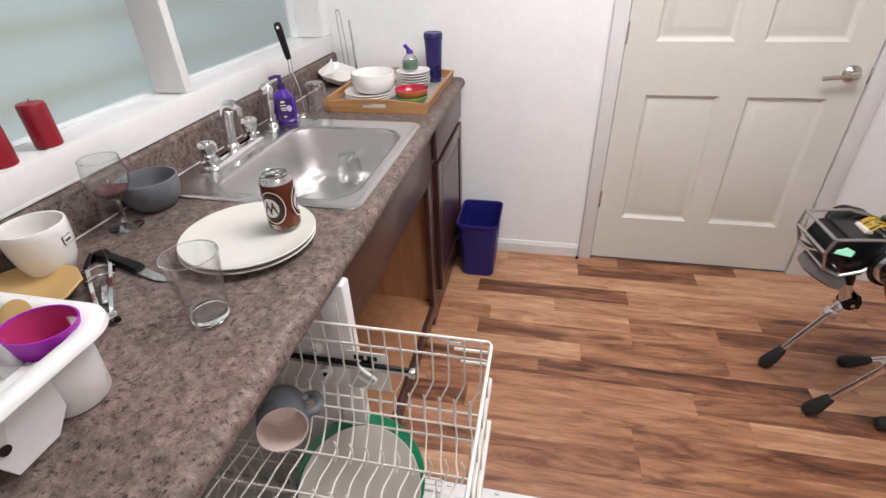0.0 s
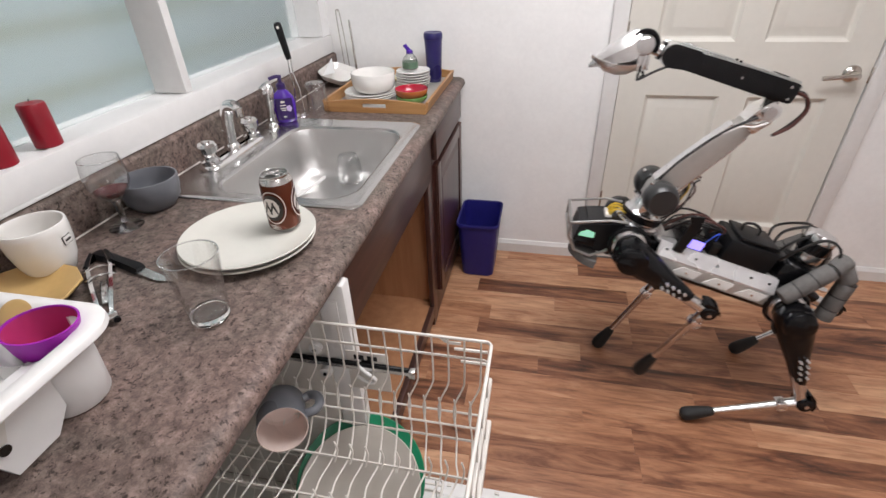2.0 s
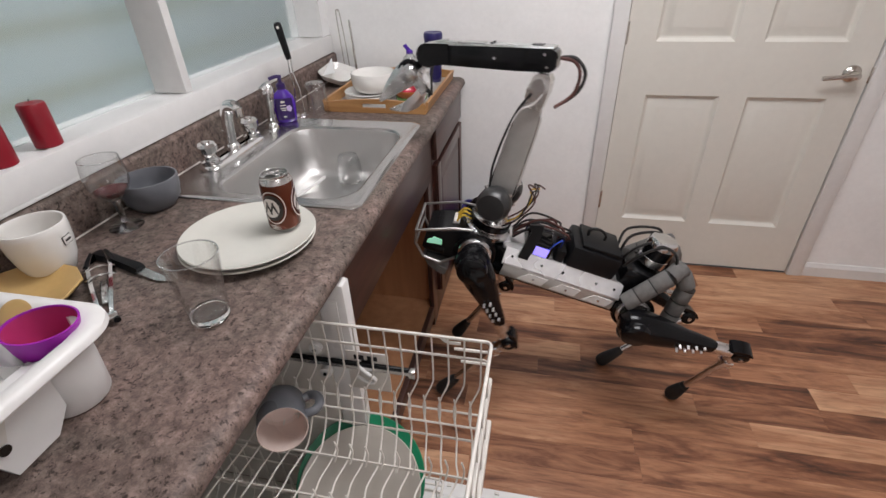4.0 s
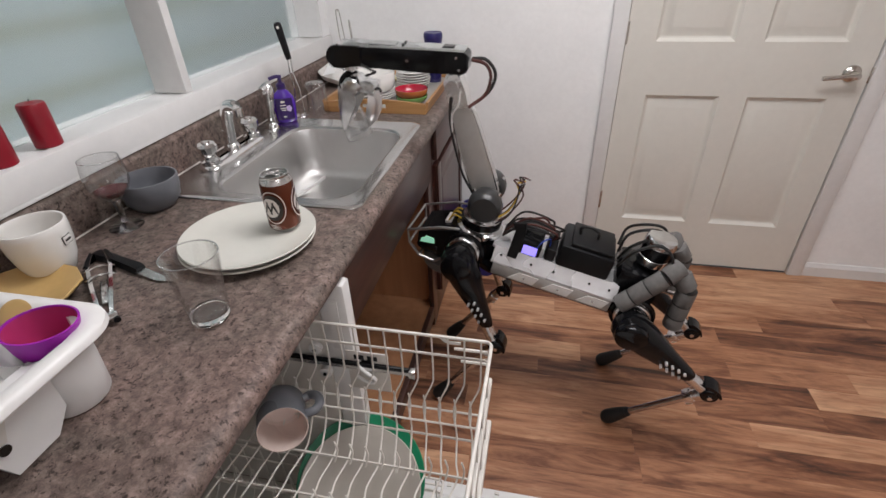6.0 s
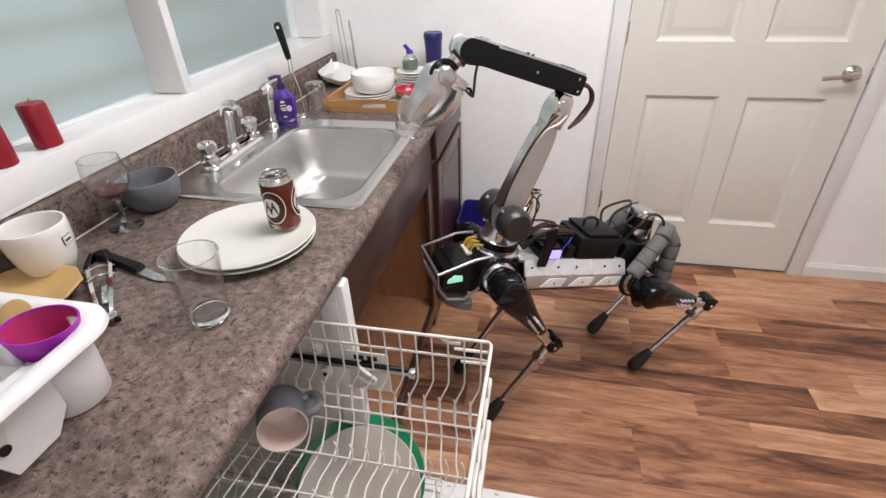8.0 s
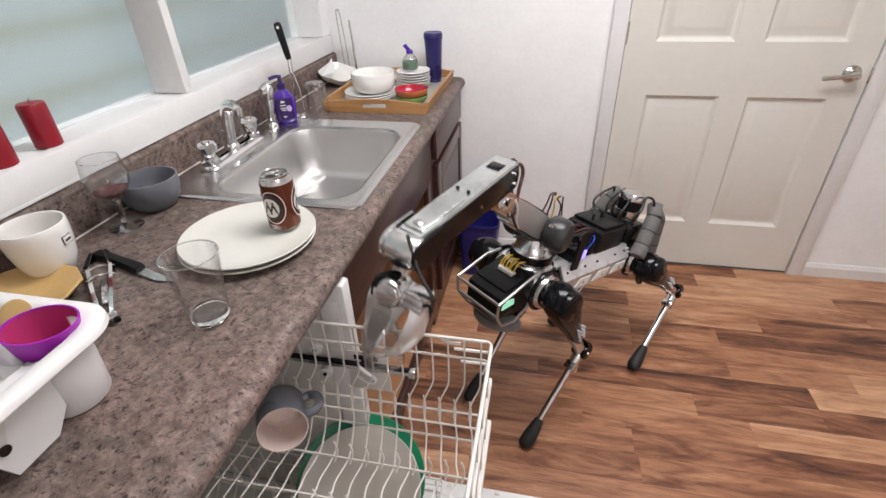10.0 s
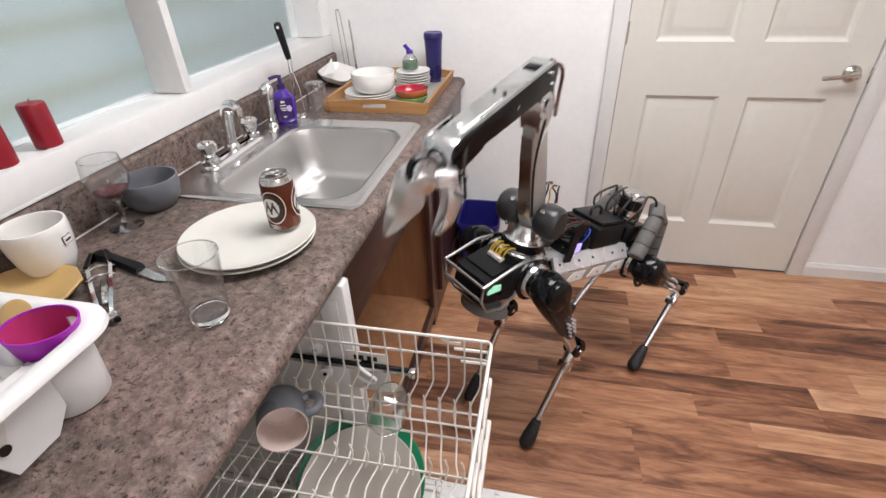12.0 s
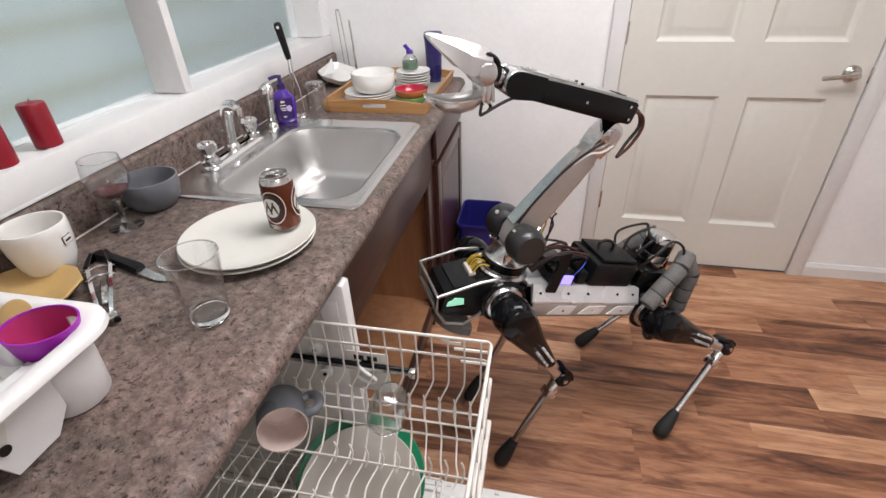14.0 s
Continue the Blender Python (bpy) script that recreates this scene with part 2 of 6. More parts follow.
def vessel(outer, wall, n=36):
    """A hollow turned vessel from its outer profile, foot to rim, with that wall and a rounded rim."""
    inner = [(max(r - wall, 0.0003), z + (wall if i == 0 else 0)) for i, (r, z) in enumerate(outer)]
    inner = [(r, max(z, outer[0][1] + wall)) for r, z in inner]
    (ro, zo) = outer[-1]
    lip = [(ro - wall * 0.2, zo + wall * 0.35), (ro - wall * 0.8, zo + wall * 0.35)]
    return lathe([(0.0, outer[0][1])] + outer + lip + inner[::-1] + [(0.0, outer[0][1] + wall)], n)


def tube(points, r, n=8, bm=None, taper=None, closed=False):
    """A round rod along a line of points."""
    pts = [Vector(p) for p in points]
    k = len(pts)
    tang = []
    for i in range(k):
        a, b = (pts[i - 1], pts[(i + 1) % k]) if closed else (pts[max(i - 1, 0)], pts[min(i + 1, k - 1)])
        tang.append((b - a).normalized())
    up = Vector((0, 0, 1)) if abs(tang[0].z) < 0.9 else Vector((1, 0, 0))
    side = tang[0].cross(up).normalized()
    loops = []
    for i in range(k):
        side = (side - tang[i] * side.dot(tang[i])).normalized()
        other = tang[i].cross(side)
        rr = r * (taper[i] if taper else 1.0)
        loops.append([pts[i] + (side * math.cos(2 * math.pi * j / n) + other * math.sin(2 * math.pi * j / n)) * rr for j in range(n)])
    if closed:
        loops.append(loops[0])
        return loft(loops, bm=bm)
    return loft(loops, True, True, bm=bm)


def bend(points, steps=6):
    """A smooth line through a few points."""
    p = [Vector(q) for q in points]
    p = [p[0] * 2 - p[1]] + p + [p[-1] * 2 - p[-2]]
    out = []
    for i in range(1, len(p) - 2):
        for s in range(steps):
            u = s / steps
            a, b, c, d = p[i - 1], p[i], p[i + 1], p[i + 2]
            out.append(0.5 * ((2 * b) + (c - a) * u + (2 * a - 5 * b + 4 * c - d) * u * u + (3 * b - a - 3 * c + d) * u ** 3))
    return out + [p[-2]]


def roundrect(x0, x1, y0, y1, r, z, n=6):
    out = []
    for cx, cy, a in ((x1 - r, y1 - r, 0), (x0 + r, y1 - r, 90), (x0 + r, y0 + r, 180), (x1 - r, y0 + r, 270)):
        out += [(cx + r * math.cos(radians(a + 90 * i / n)), cy + r * math.sin(radians(a + 90 * i / n)), z) for i in range(n + 1)]
    return out


def prism(outline, z0, z1, bm=None):
    """An outline in x and y, raised from z0 to z1."""
    return loft([[(x, y, z0) for x, y in outline], [(x, y, z1) for x, y in outline]], True, True, bm=bm)

# ---- structure ----
XW, YW, TOP = -0.622, 1.240, 0.91
X1, Y0, CEIL = 2.9, -2.3, 2.44


def room():
    def wall(name, label, bm):
        return solid(name, label, "wall", bm, WALL, kind="structure", smooth=0)
    # window wall in pieces round its opening (sill 1.075, y -1.3 to 1.165)
    w = box(-0.78, XW - 0.02, Y0, YW + 0.12, 0, 1.06)
    box(-0.78, XW - 0.02, Y0, YW + 0.12, 2.0, CEIL, bm=w)
    box(-0.78, XW, 1.168, YW + 0.12, 1.0885, 2.0, bm=w)
    box(-0.78, XW - 0.02, 1.168, YW + 0.12, 1.06, 1.0885, bm=w)
    box(-0.78, XW - 0.02, Y0, -1.3, 1.06, 2.0, bm=w)
    wall("wall_west", "white painted wall with a wide interior window", w)
    n = box(XW - 0.02, 0.665, YW, YW + 0.12, 0, CEIL)
    box(1.60, X1, YW, YW + 0.12, 0, CEIL, bm=n)
    box(0.665, 1.60, YW, YW + 0.12, 2.05, CEIL, bm=n)
    wall("wall_north", "white painted wall around a panelled door", n)
    wall("wall_east", "plain white painted side wall", box(X1, X1 + 0.12, Y0, YW + 0.12, 0, CEIL))
    wall("wall_south", "plain white painted rear wall", box(-0.78, X1 + 0.12, Y0 - 0.12, Y0, 0, CEIL))
    solid("ceiling", "plain white painted flat ceiling", "ceiling", box(-0.78, X1 + 0.12, Y0 - 0.12, YW + 0.12, CEIL, CEIL + 0.1), WALL, kind="structure", smooth=0)
    base = [(0.0, 0.0), (0.014, 0.0), (0.014, 0.05), (0.010, 0.058), (0.006, 0.068), (0.0, 0.07)]
    for x0, x1 in ((0.0, 0.60), (1.665, X1)):
        bm = loft([[(x, YW - d, z) for d, z in base] for x in (x0, x1)], True, True)
        solid("baseboard", "white painted moulded baseboard along the wall", "baseboard", bm, TRIM, kind="structure", smooth=20)


def casing(name, x0, x1, z0, z1):
    """Flat door casing with eased edges, standing proud of the wall."""
    return solid(name, "white painted flat door casing", "trim", box(x0, x1, YW - 0.024, YW - 0.001, z0, z1, 0.005), TRIM, kind="structure")


def door():
    d = thing("door_1", "closed cream six-panel interior door with a lever handle", "door", pose(0.671, YW - 0.006, 0.012), kind="structure")
    W, Ht = 0.923, 2.02
    cols = ((0.116, 0.411), (0.514, 0.810))
    rows = ((0.237, 0.837), (1.050, 1.60), (1.70, 1.90))
    def piece(name, x0, x1, z0, z1):
        part(name, box(x0, x1, 0, 0.035, z0, z1), DOORP, d, smooth=0)
    piece("stile", 0, cols[0][0], 0, Ht)
    piece("stile", cols[1][1], W, 0, Ht)
    edges = [0.0] + [z for r in rows for z in r] + [Ht]
    for z0, z1 in zip(edges[::2], edges[1::2]):
        piece("rail", cols[0][0], cols[1][1], z0, z1)
    for z0, z1 in rows:
        piece("mullion", cols[0][1], cols[1][0], z0, z1)
        for x0, x1 in cols:
            loops = []
            for ins, dep in ((0.0, 0.0), (0.004, 0.005), (0.012, 0.013), (0.018, 0.015), (0.025, 0.014), (0.050, 0.004), (0.055, 0.003)):
                loops.append([(x0 + ins, dep, z0 + ins), (x1 - ins, dep, z0 + ins), (x1 - ins, dep, z1 - ins), (x0 + ins, dep, z1 - ins)])
            part("panel", loft(loops, False, True), DOORP, d, smooth=25)
    # lever handle on a round rose
    h = part("door_handle", lathe([(0.0, 0), (0.033, 0), (0.033, 0.004), (0.027, 0.012), (0.016, 0.016), (0.014, 0.045), (0.012, 0.052), (0, 0.053)], 32), NICKEL, d, "satin nickel lever handle", pose(W - 0.065, 0, 0.935, 90, 0, 0))
    part("lever", tube(bend([(0, 0, 0.046), (-0.03, 0.0, 0.05), (-0.075, -0.006, 0.047), (-0.115, -0.010, 0.046)]), 0.0085, 10, taper=None), NICKEL, h)
    part("latch_plate", box(W - 0.003, W + 0.008, -0.004, 0.02, 0.90, 0.96, 0.001), NICKEL, d)
    for z in (0.29, 1.04, 1.80):
        hg = part("hinge", tube([(-0.004, -0.006, z), (-0.004, -0.006, z + 0.085)], 0.0065, 10), NICKEL, d, "worn metal hinge")
        part("hinge_leaf", box(-0.004, 0.006, -0.003, 0.004, z, z + 0.085), NICKEL, hg)
    casing("trim_left", 0.605, 0.667, 0, 2.05)
    casing("trim_right", 1.598, 1.66, 0, 2.05)
    casing("trim_top", 0.605, 1.66, 2.05, 2.11)
    solid("door_stop", "tiny dark rubber door stop at the casing foot", "door stop", lathe([(0, 0), (0.008, 0), (0.008, 0.006), (0.004, 0.012), (0, 0.012)], 12), RUBBER, pose(0.60, YW - 0.03, 0.0))
    solid("door_jamb", "shadowed white door lining behind the leaf", "trim", box(0.665, 1.60, YW + 0.05, YW + 0.11, 0, 2.05), TRIM, kind="structure", smooth=0)


def window():
    w = thing("window_1", "wide white-framed window with clouded panes and a deep sill", "window", pose(0, 0, 0), kind="structure")
    # apron board with a groove, sill, jamb, mullions
    prof = [(XW - 0.02, 1.012), (XW + 0.004, 1.012), (XW + 0.008, 1.014), (XW + 0.009, 1.020), (XW + 0.0085, 1.022), (XW + 0.009, 1.024), (XW + 0.009, 1.076), (XW + 0.007, 1.086), (XW + 0.0, 1.088), (XW - 0.02, 1.088)]
    part("sill", loft([[(x, y, z) for x, z in prof] for y in (-2.2, 1.238)], True, True), TRIM, w, smooth=25)
    part("sill_board", box(-0.78, XW - 0.0205, -1.3, 1.1675, 1.0605, 1.085), TRIM, w, smooth=0)
    part("jamb", box(-0.775, XW - 0.001, 1.160, 1.1675, 1.0886, 1.999), TRIM, w, smooth=0)
    for y in (0.222, -0.68):
        mu = box(-0.728, XW - 0.004, y, y + 0.030, 1.0885, 2.0, 0.003)
        part("mullion", mu, TRIM, w)
    for y0, y1 in ((-1.3, -0.668), (-0.668, 0.237), (0.237, 1.1595)):
        p = part("pane", box(-0.739, -0.735, y0, y1, 1.0855, 2.0), FROST, w, "clouded glass pane", smooth=0)
        p.visible_shadow = False
    # pale lapped siding of the next house, outside; it glows to stand for daylight
    s = thing("siding_backdrop", "glowing pale blue-grey lapped siding seen through clouded glass", "siding", pose(0, 0, 0), kind="structure")
    for i in range(22):
        z = 0.45 + i * 0.24
        part("board", loft([[(-1.62, y, z), (-1.60, y, z), (-1.63, y, z + 0.25), (-1.65, y, z + 0.25)] for y in (-5, 9)], True, True), SIDING_GLOW, s, smooth=0)
        # strip over the lap, a shadow band done in darker glow
        part("lip_shade", box(-1.602, -1.597, -5, 9, z - 0.002, z + 0.045), LIP_SHADE, s, smooth=0)
    solid("ground", "pale paving outside the window, reaching far off", "ground", box(-400, 400, -400, 400, -0.12, -0.1), ASPHALT, kind="structure", smooth=0)


def ceiling_light(x, y):
    f = thing("ceiling_light", "flat white ceiling light panel, out of view, switched on", "ceiling light", pose(x, y, CEIL - 0.07), group="ceiling lights")
    part("frame", loft([roundrect(-0.64, 0.64, -0.34, 0.34, 0.02, 0.0699), roundrect(-0.64, 0.64, -0.34, 0.34, 0.02, 0.0), roundrect(-0.61, 0.61, -0.31, 0.31, 0.02, 0.0), roundrect(-0.61, 0.61, -0.31, 0.31, 0.02, 0.02)]), TRIM, f)
    part("diffuser", box(-0.609, 0.609, -0.309, 0.309, 0.02, 0.03), glow("lit_diffuser", (0.98, 0.97, 0.98), 3.0), f, smooth=0)


room()
door()
window()
ceiling_light(0.62, 0.10)
# unseen rear panel, added to hold the fill lamp
ceiling_light(1.5, -1.7)

# ---- counter, cabinets, sink, dishwasher ----
def counter():
    # hole under the sink: x -0.57 to -0.06, y -0.035 to 0.55
    nose = [(-0.06, 0.909), (-0.034, 0.9092), (-0.022, 0.9085), (-0.012, 0.906), (-0.004, 0.9015), (0.001, 0.895), (0.003, 0.887), (0.002, 0.879), (-0.003, 0.873), (-0.010, 0.871), (-0.06, 0.871)]
    c = thing("countertop", "grey-brown stone-print laminate countertop with a rolled edge", "countertop", pose(0, 0, 0))
    part("rolled_edge", loft([[(x, y, z) for x, z in nose] for y in (-2.2, 1.238)], True, True), LAMINATE, c, smooth=40)
    for x0, x1, y0, y1 in ((XW, -0.57, -2.2, 1.238), (-0.57, -0.06, -2.2, -0.035), (-0.57, -0.06, 0.55, 1.238)):
        part("top_panel", box(x0, x1, y0, y1, 0.871, 0.909), LAMINATE, c, smooth=0)
    bs = thing("backsplash", "low stone-print laminate upstand behind the counter", "backsplash", pose(0, 0, 0))
    sp = [(XW, 0.9095), (XW + 0.019, 0.9095), (XW + 0.019, 1.000), (XW, 1.000)]
    cap = [(XW, 1.0002), (XW + 0.019, 1.0002), (XW + 0.0175, 1.005), (XW + 0.014, 1.008), (XW + 0.004, 1.011), (XW, 1.011)]
    part("upstand_panel", loft([[(x, y, z) for x, z in sp] for y in (-2.2, 1.238)], True, True), LAMINATE, bs, smooth=40)
    part("top_edge", loft([[(x, y, z) for x, z in cap] for y in (-2.2, 1.238)], True, True), LAMINATE, bs, smooth=40)
    part("sealant_bead", tube([(XW + 0.0195, -2.2, 0.9105), (XW + 0.0195, 1.238, 0.9105)], 0.0022, 8), TUBGREY, bs, "pale sealant bead")


def sink():
    s = thing("sink", "stainless steel single-bowl drop-in sink with a wide rim", "sink", pose(0, 0, TOP))
    def rr(a, r, z, bx=(-0.455, -0.078, -0.012, 0.492)):
        return roundrect(bx[0] + a, bx[1] - a, bx[2] + a, bx[3] - a, r, z, 8)
    def rim(a, z):
        return roundrect(-0.592 + a, -0.035 - a, -0.062 + a, 0.575 - a, 0.035, z, 8)
    part("rim", loft([rim(0, 0.0), rim(0.001, 0.003), rim(0.006, 0.0055), rim(0.014, 0.0045), rim(0.02, 0.003), rr(-0.014, 0.082, 0.003), rr(-0.006, 0.078, 0.0015), rr(0, 0.074, -0.004)]), STEEL, s)
    loops = [rr(0, 0.074, -0.004), rr(0.006, 0.072, -0.02), rr(0.014, 0.07, -0.09), rr(0.024, 0.068, -0.135), rr(0.04, 0.062, -0.155), rr(0.065, 0.055, -0.163), rr(0.14, 0.04, -0.168), rr(0.165, 0.022, -0.17)]
    part("basin", loft(loops, False, True), BASIN, s, smooth=60)
    dr = part("drain", lathe([(0, 0), (0.055, 0), (0.057, 0.003), (0.05, 0.004), (0.042, -0.001), (0.03, -0.004), (0, -0.004)], 32), CHROME, s, m=pose(-0.27, 0.24, -0.1665))
    part("strainer", lathe([(0, 0), (0.03, 0), (0.028, 0.003), (0.008, 0.004), (0.007, 0.012), (0, 0.013)], 20), CHROME, dr, m=pose(0, 0, 0.0))


def faucet():
    f = thing("faucet", "chrome two-handle kitchen faucet with a side sprayer", "faucet", pose(-0.528, 0.222, TOP + 0.003))
    part("base_plate", loft([roundrect(-0.032 + a, 0.032 - a, -0.140 + a, 0.140 - a, 0.026, z, 6) for a, z in ((0, 0), (0, 0.008), (0.004, 0.014), (0.012, 0.018))], True, True), CHROME, f)
    for y in (-0.108, 0.108):
        kb = part("knob", lathe([(0, 0.01), (0.025, 0.01), (0.026, 0.028), (0.018, 0.032), (0.018, 0.038), (0.021, 0.044), (0.026, 0.05), (0.027, 0.066), (0.022, 0.074), (0, 0.076)], 12), CHROME, f, m=pose(0, y, 0), smooth=20)
        part("knob_cap", lathe([(0, 0.074), (0.011, 0.074), (0.010, 0.079), (0, 0.08)], 16), STEEL, kb)
    part("spout_post", lathe([(0, 0.015), (0.024, 0.015), (0.022, 0.03), (0.017, 0.036), (0.016, 0.075), (0, 0.078)], 24), CHROME, f)
    sp = part("spout", tube(bend([(0.0, 0, 0.035), (0.004, 0.0, 0.080), (0.010, -0.001, 0.122), (0.017, -0.002, 0.140), (0.034, -0.004, 0.147), (0.050, -0.006, 0.142)], 5), 0.0165, 16), CHROME, f)
    part("aerator", lathe([(0, 0), (0.0145, 0), (0.0145, 0.022), (0, 0.022)], 16), CHROME, sp, m=pose(0.052, -0.006, 0.118))
    s = thing("side_sprayer", "chrome pull-out side sprayer standing in the sink deck", "sprayer", pose(-0.535, 0.468, TOP + 0.003))
    part("collar", lathe([(0, 0), (0.024, 0), (0.023, 0.008), (0.016, 0.018), (0, 0.018)], 20), CHROME, s)
    part("wand", lathe([(0, 0.016), (0.013, 0.016), (0.012, 0.05), (0.016, 0.09), (0.019, 0.11), (0.018, 0.13), (0.011, 0.14), (0, 0.141)], 20), CHROME, s, m=pose(0, 0, 0, -4, 3, 0))
    part("spray_head", tube([(0.002, -0.026, 0.128), (0.002, -0.022, 0.129), (0.002, 0.0, 0.134), (0.002, 0.024, 0.138), (0.002, 0.027, 0.138)], 0.012, 14, None, [0.7, 1.0, 1.0, 0.85, 0.5]), CHROME, s)
    part("trigger", box(0.008, 0.022, -0.007, 0.007, 0.09, 0.125, 0.003), CHROME, s)


def cabinets():
    # open sink base: fascia, far side panel, floor, back; the front has no doors
    c = thing("sink_cabinet", "cherry-stained open sink base cabinet with a maple interior", "cabinet", pose(0, 0, 0))
    part("fascia", box(-0.048, -0.028, -0.245, 0.645, 0.675, 0.8705, 0.002), CHERRYH, c)
    part("front_stile", box(-0.048, -0.028, -0.245, -0.228, 0.0, 0.6745, 0.002), CHERRY, c)
    part("front_stile", box(-0.048, -0.028, 0.575, 0.645, 0.0, 0.6745, 0.002), CHERRY, c)
    part("side_panel", box(-0.60, -0.0485, 0.627, 0.644, 0.10, 0.8705), PLY, c, "maple-faced side panel", smooth=0)
    part("side_panel", box(-0.60, -0.0485, -0.2445, -0.228, 0.10, 0.8705), PLY, c, "maple-faced side panel", smooth=0)
    part("cabinet_floor", box(-0.60, -0.0485, -0.2275, 0.6265, 0.085, 0.10), PLY, c, "maple-faced cabinet floor", smooth=0)
    part("back_panel", box(-0.612, -0.601, -0.2275, 0.6265, 0.10, 0.8705), PLY, c, "maple-faced back panel", smooth=0)
    part("bottom_rail", box(-0.048, -0.028, -0.2275, 0.5745, 0.045, 0.105, 0.002), CHERRYH, c)
    part("toe_kick", box(-0.085, -0.07, -0.2445, 0.644, 0.0, 0.085), CHERRYH, c, smooth=0)
    d = thing("drawer_cabinet", "cherry-stained base cabinet with one drawer and door", "cabinet", pose(0, 0, 0))
    part("carcass", box(-0.60, -0.032, 0.6465, 1.236, 0.0, 0.8705, 0.001), CHERRY, d)
    part("drawer_front", box(-0.0315, -0.012, 0.672, 1.205, 0.735, 0.858, 0.005), CHERRYH, d)
    y0, y1, z0, z1 = 0.672, 1.205, 0.125, 0.715
    dr = part("door", box(-0.0315, -0.018, y0, y1, z0, z1), CHERRY, d, smooth=0)
    for a in ((y0, y0 + 0.055, z0, z1), (y1 - 0.055, y1, z0, z1), (y0 + 0.055, y1 - 0.055, z0, z0 + 0.055), (y0 + 0.055, y1 - 0.055, z1 - 0.055, z1)):
        part("door_frame", box(-0.0178, -0.010, *a, 0.003), CHERRY, dr)
    part("raised_panel", loft([[(x, y0 + i, z0 + i), (x, y1 - i, z0 + i), (x, y1 - i, z1 - i), (x, y0 + i, z1 - i)] for i, x in ((0.058, -0.0178), (0.09, -0.012), (0.092, -0.012))], False, True), CHERRY, dr, smooth=10)
    e = thing("end_panel_cabinet", "cherry-stained base cabinet beyond the dishwasher", "cabinet", pose(0, 0, 0))
    part("carcass", box(-0.60, -0.03, -2.2, -0.875, 0.0, 0.8705, 0.001), CHERRY, e)


def wire(parent, name, pts, r=0.0020, n=6):
    return part(name, tube(pts, r, n), WIREW, parent, smooth=60)


def dishwasher():
    d = thing("dishwasher", "open white built-in dishwasher with its door folded down", "dishwasher", pose(0, 0, 0))
    ya, yb = -0.865, -0.255
    part("tub_side", box(-0.58, -0.055, yb - 0.035, yb - 0.02, 0.12, 0.855), TUBGREY, d, "grey moulded tub wall", smooth=0)
    part("tub_side", box(-0.58, -0.055, ya + 0.02, ya + 0.035, 0.12, 0.855), TUBGREY, d, "grey moulded tub wall", smooth=0)
    part("tub_back", box(-0.595, -0.5805, ya + 0.02, yb - 0.02, 0.12, 0.855), TUBGREY, d, smooth=0)
    part("tub_floor", box(-0.58, -0.03, ya + 0.036, yb - 0.036, 0.10, 0.119), TUBGREY, d, smooth=0)
    for y0, y1 in ((yb - 0.036, yb), (ya, ya + 0.036)):
        part("front_flange", box(-0.0545, 0.008, y0, y1, 0.10, 0.868, 0.008), WPLASTIC, d, "white plastic front flange")
    part("flange_recess", box(-0.035, -0.01, yb - 0.0395, yb - 0.0365, 0.70, 0.83, 0.001), WPLASTIC, d)
    part("top_trim", box(-0.085, -0.045, ya + 0.037, yb - 0.037, 0.845, 0.868, 0.003), TUBGREY, d)
    part("plinth", box(-0.09, -0.07, ya, yb, 0.0, 0.095), BLACKP, d, smooth=0)
    # rail of the upper rack with its roller clip
    rl = part("rack_rail", box(-0.42, 0.14, yb - 0.048, yb - 0.0405, 0.652, 0.672, 0.002), BLACKP, d, "black and steel slide rail")
    part("rail_face", box(-0.40, 0.135, yb - 0.051, yb - 0.0485, 0.657, 0.666), STEEL, rl, smooth=0)
    part("rail_stop", box(0.130, 0.146, yb - 0.054, yb - 0.039, 0.651, 0.673, 0.003), STEEL, rl)
    for x, z in ((-0.075, 0.70), (-0.062, 0.63)):
        rw = part("roller", lathe([(0, 0), (0.014, 0), (0.014, 0.012), (0.006, 0.014), (0, 0.014)], 20), WPLASTIC, d, m=pose(x, yb - 0.038, z, 90, 0, 0))
        part("roller_pin", lathe([(0, 0.0141), (0.004, 0.0141), (0.004, 0.017), (0, 0.017)], 12), BLACKP, rw)
    pl = part("adjuster_plate", box(-0.01, 0.085, yb - 0.041, yb - 0.037, 0.585, 0.70, 0.002), TUBGREY, d, "pale adjuster plate with black marks")
    for x, z in ((0.02, 0.685), (0.05, 0.685), (0.035, 0.672)):
        part("mark", box(x - 0.011, x + 0.011, yb - 0.0425, yb - 0.0412, z - 0.006, z + 0.006), BLACKP, pl, smooth=0)
    part("clip", tube(bend([(0.02, yb - 0.052, 0.668), (0.04, yb - 0.055, 0.652), (0.058, yb - 0.058, 0.640), (0.045, yb - 0.06, 0.630), (0.018, yb - 0.056, 0.640)]), 0.0042, 8), WPLASTIC, d)
    # folded-down door
    dd = part("door", box(0.02, 0.70, ya + 0.002, yb + 0.025, 0.135, 0.175, 0.012), WPLASTIC, d, "white folded-down door")
    part("door_liner", loft([roundrect(0.03 + a, 0.69 - a, ya + 0.03 + a, yb - 0.005 - a, 0.03, z) for a, z in ((0, 0.1755), (0.006, 0.187), (0.02, 0.190), (0.03, 0.184), (0.05, 0.182))], False, True), WPLASTIC, dd)
    for x in (0.19, 0.32, 0.45):
        part("liner_notch", box(x, x + 0.012, yb + 0.005, yb + 0.013, 0.1752, 0.179, 0.001), TUBGREY, dd)


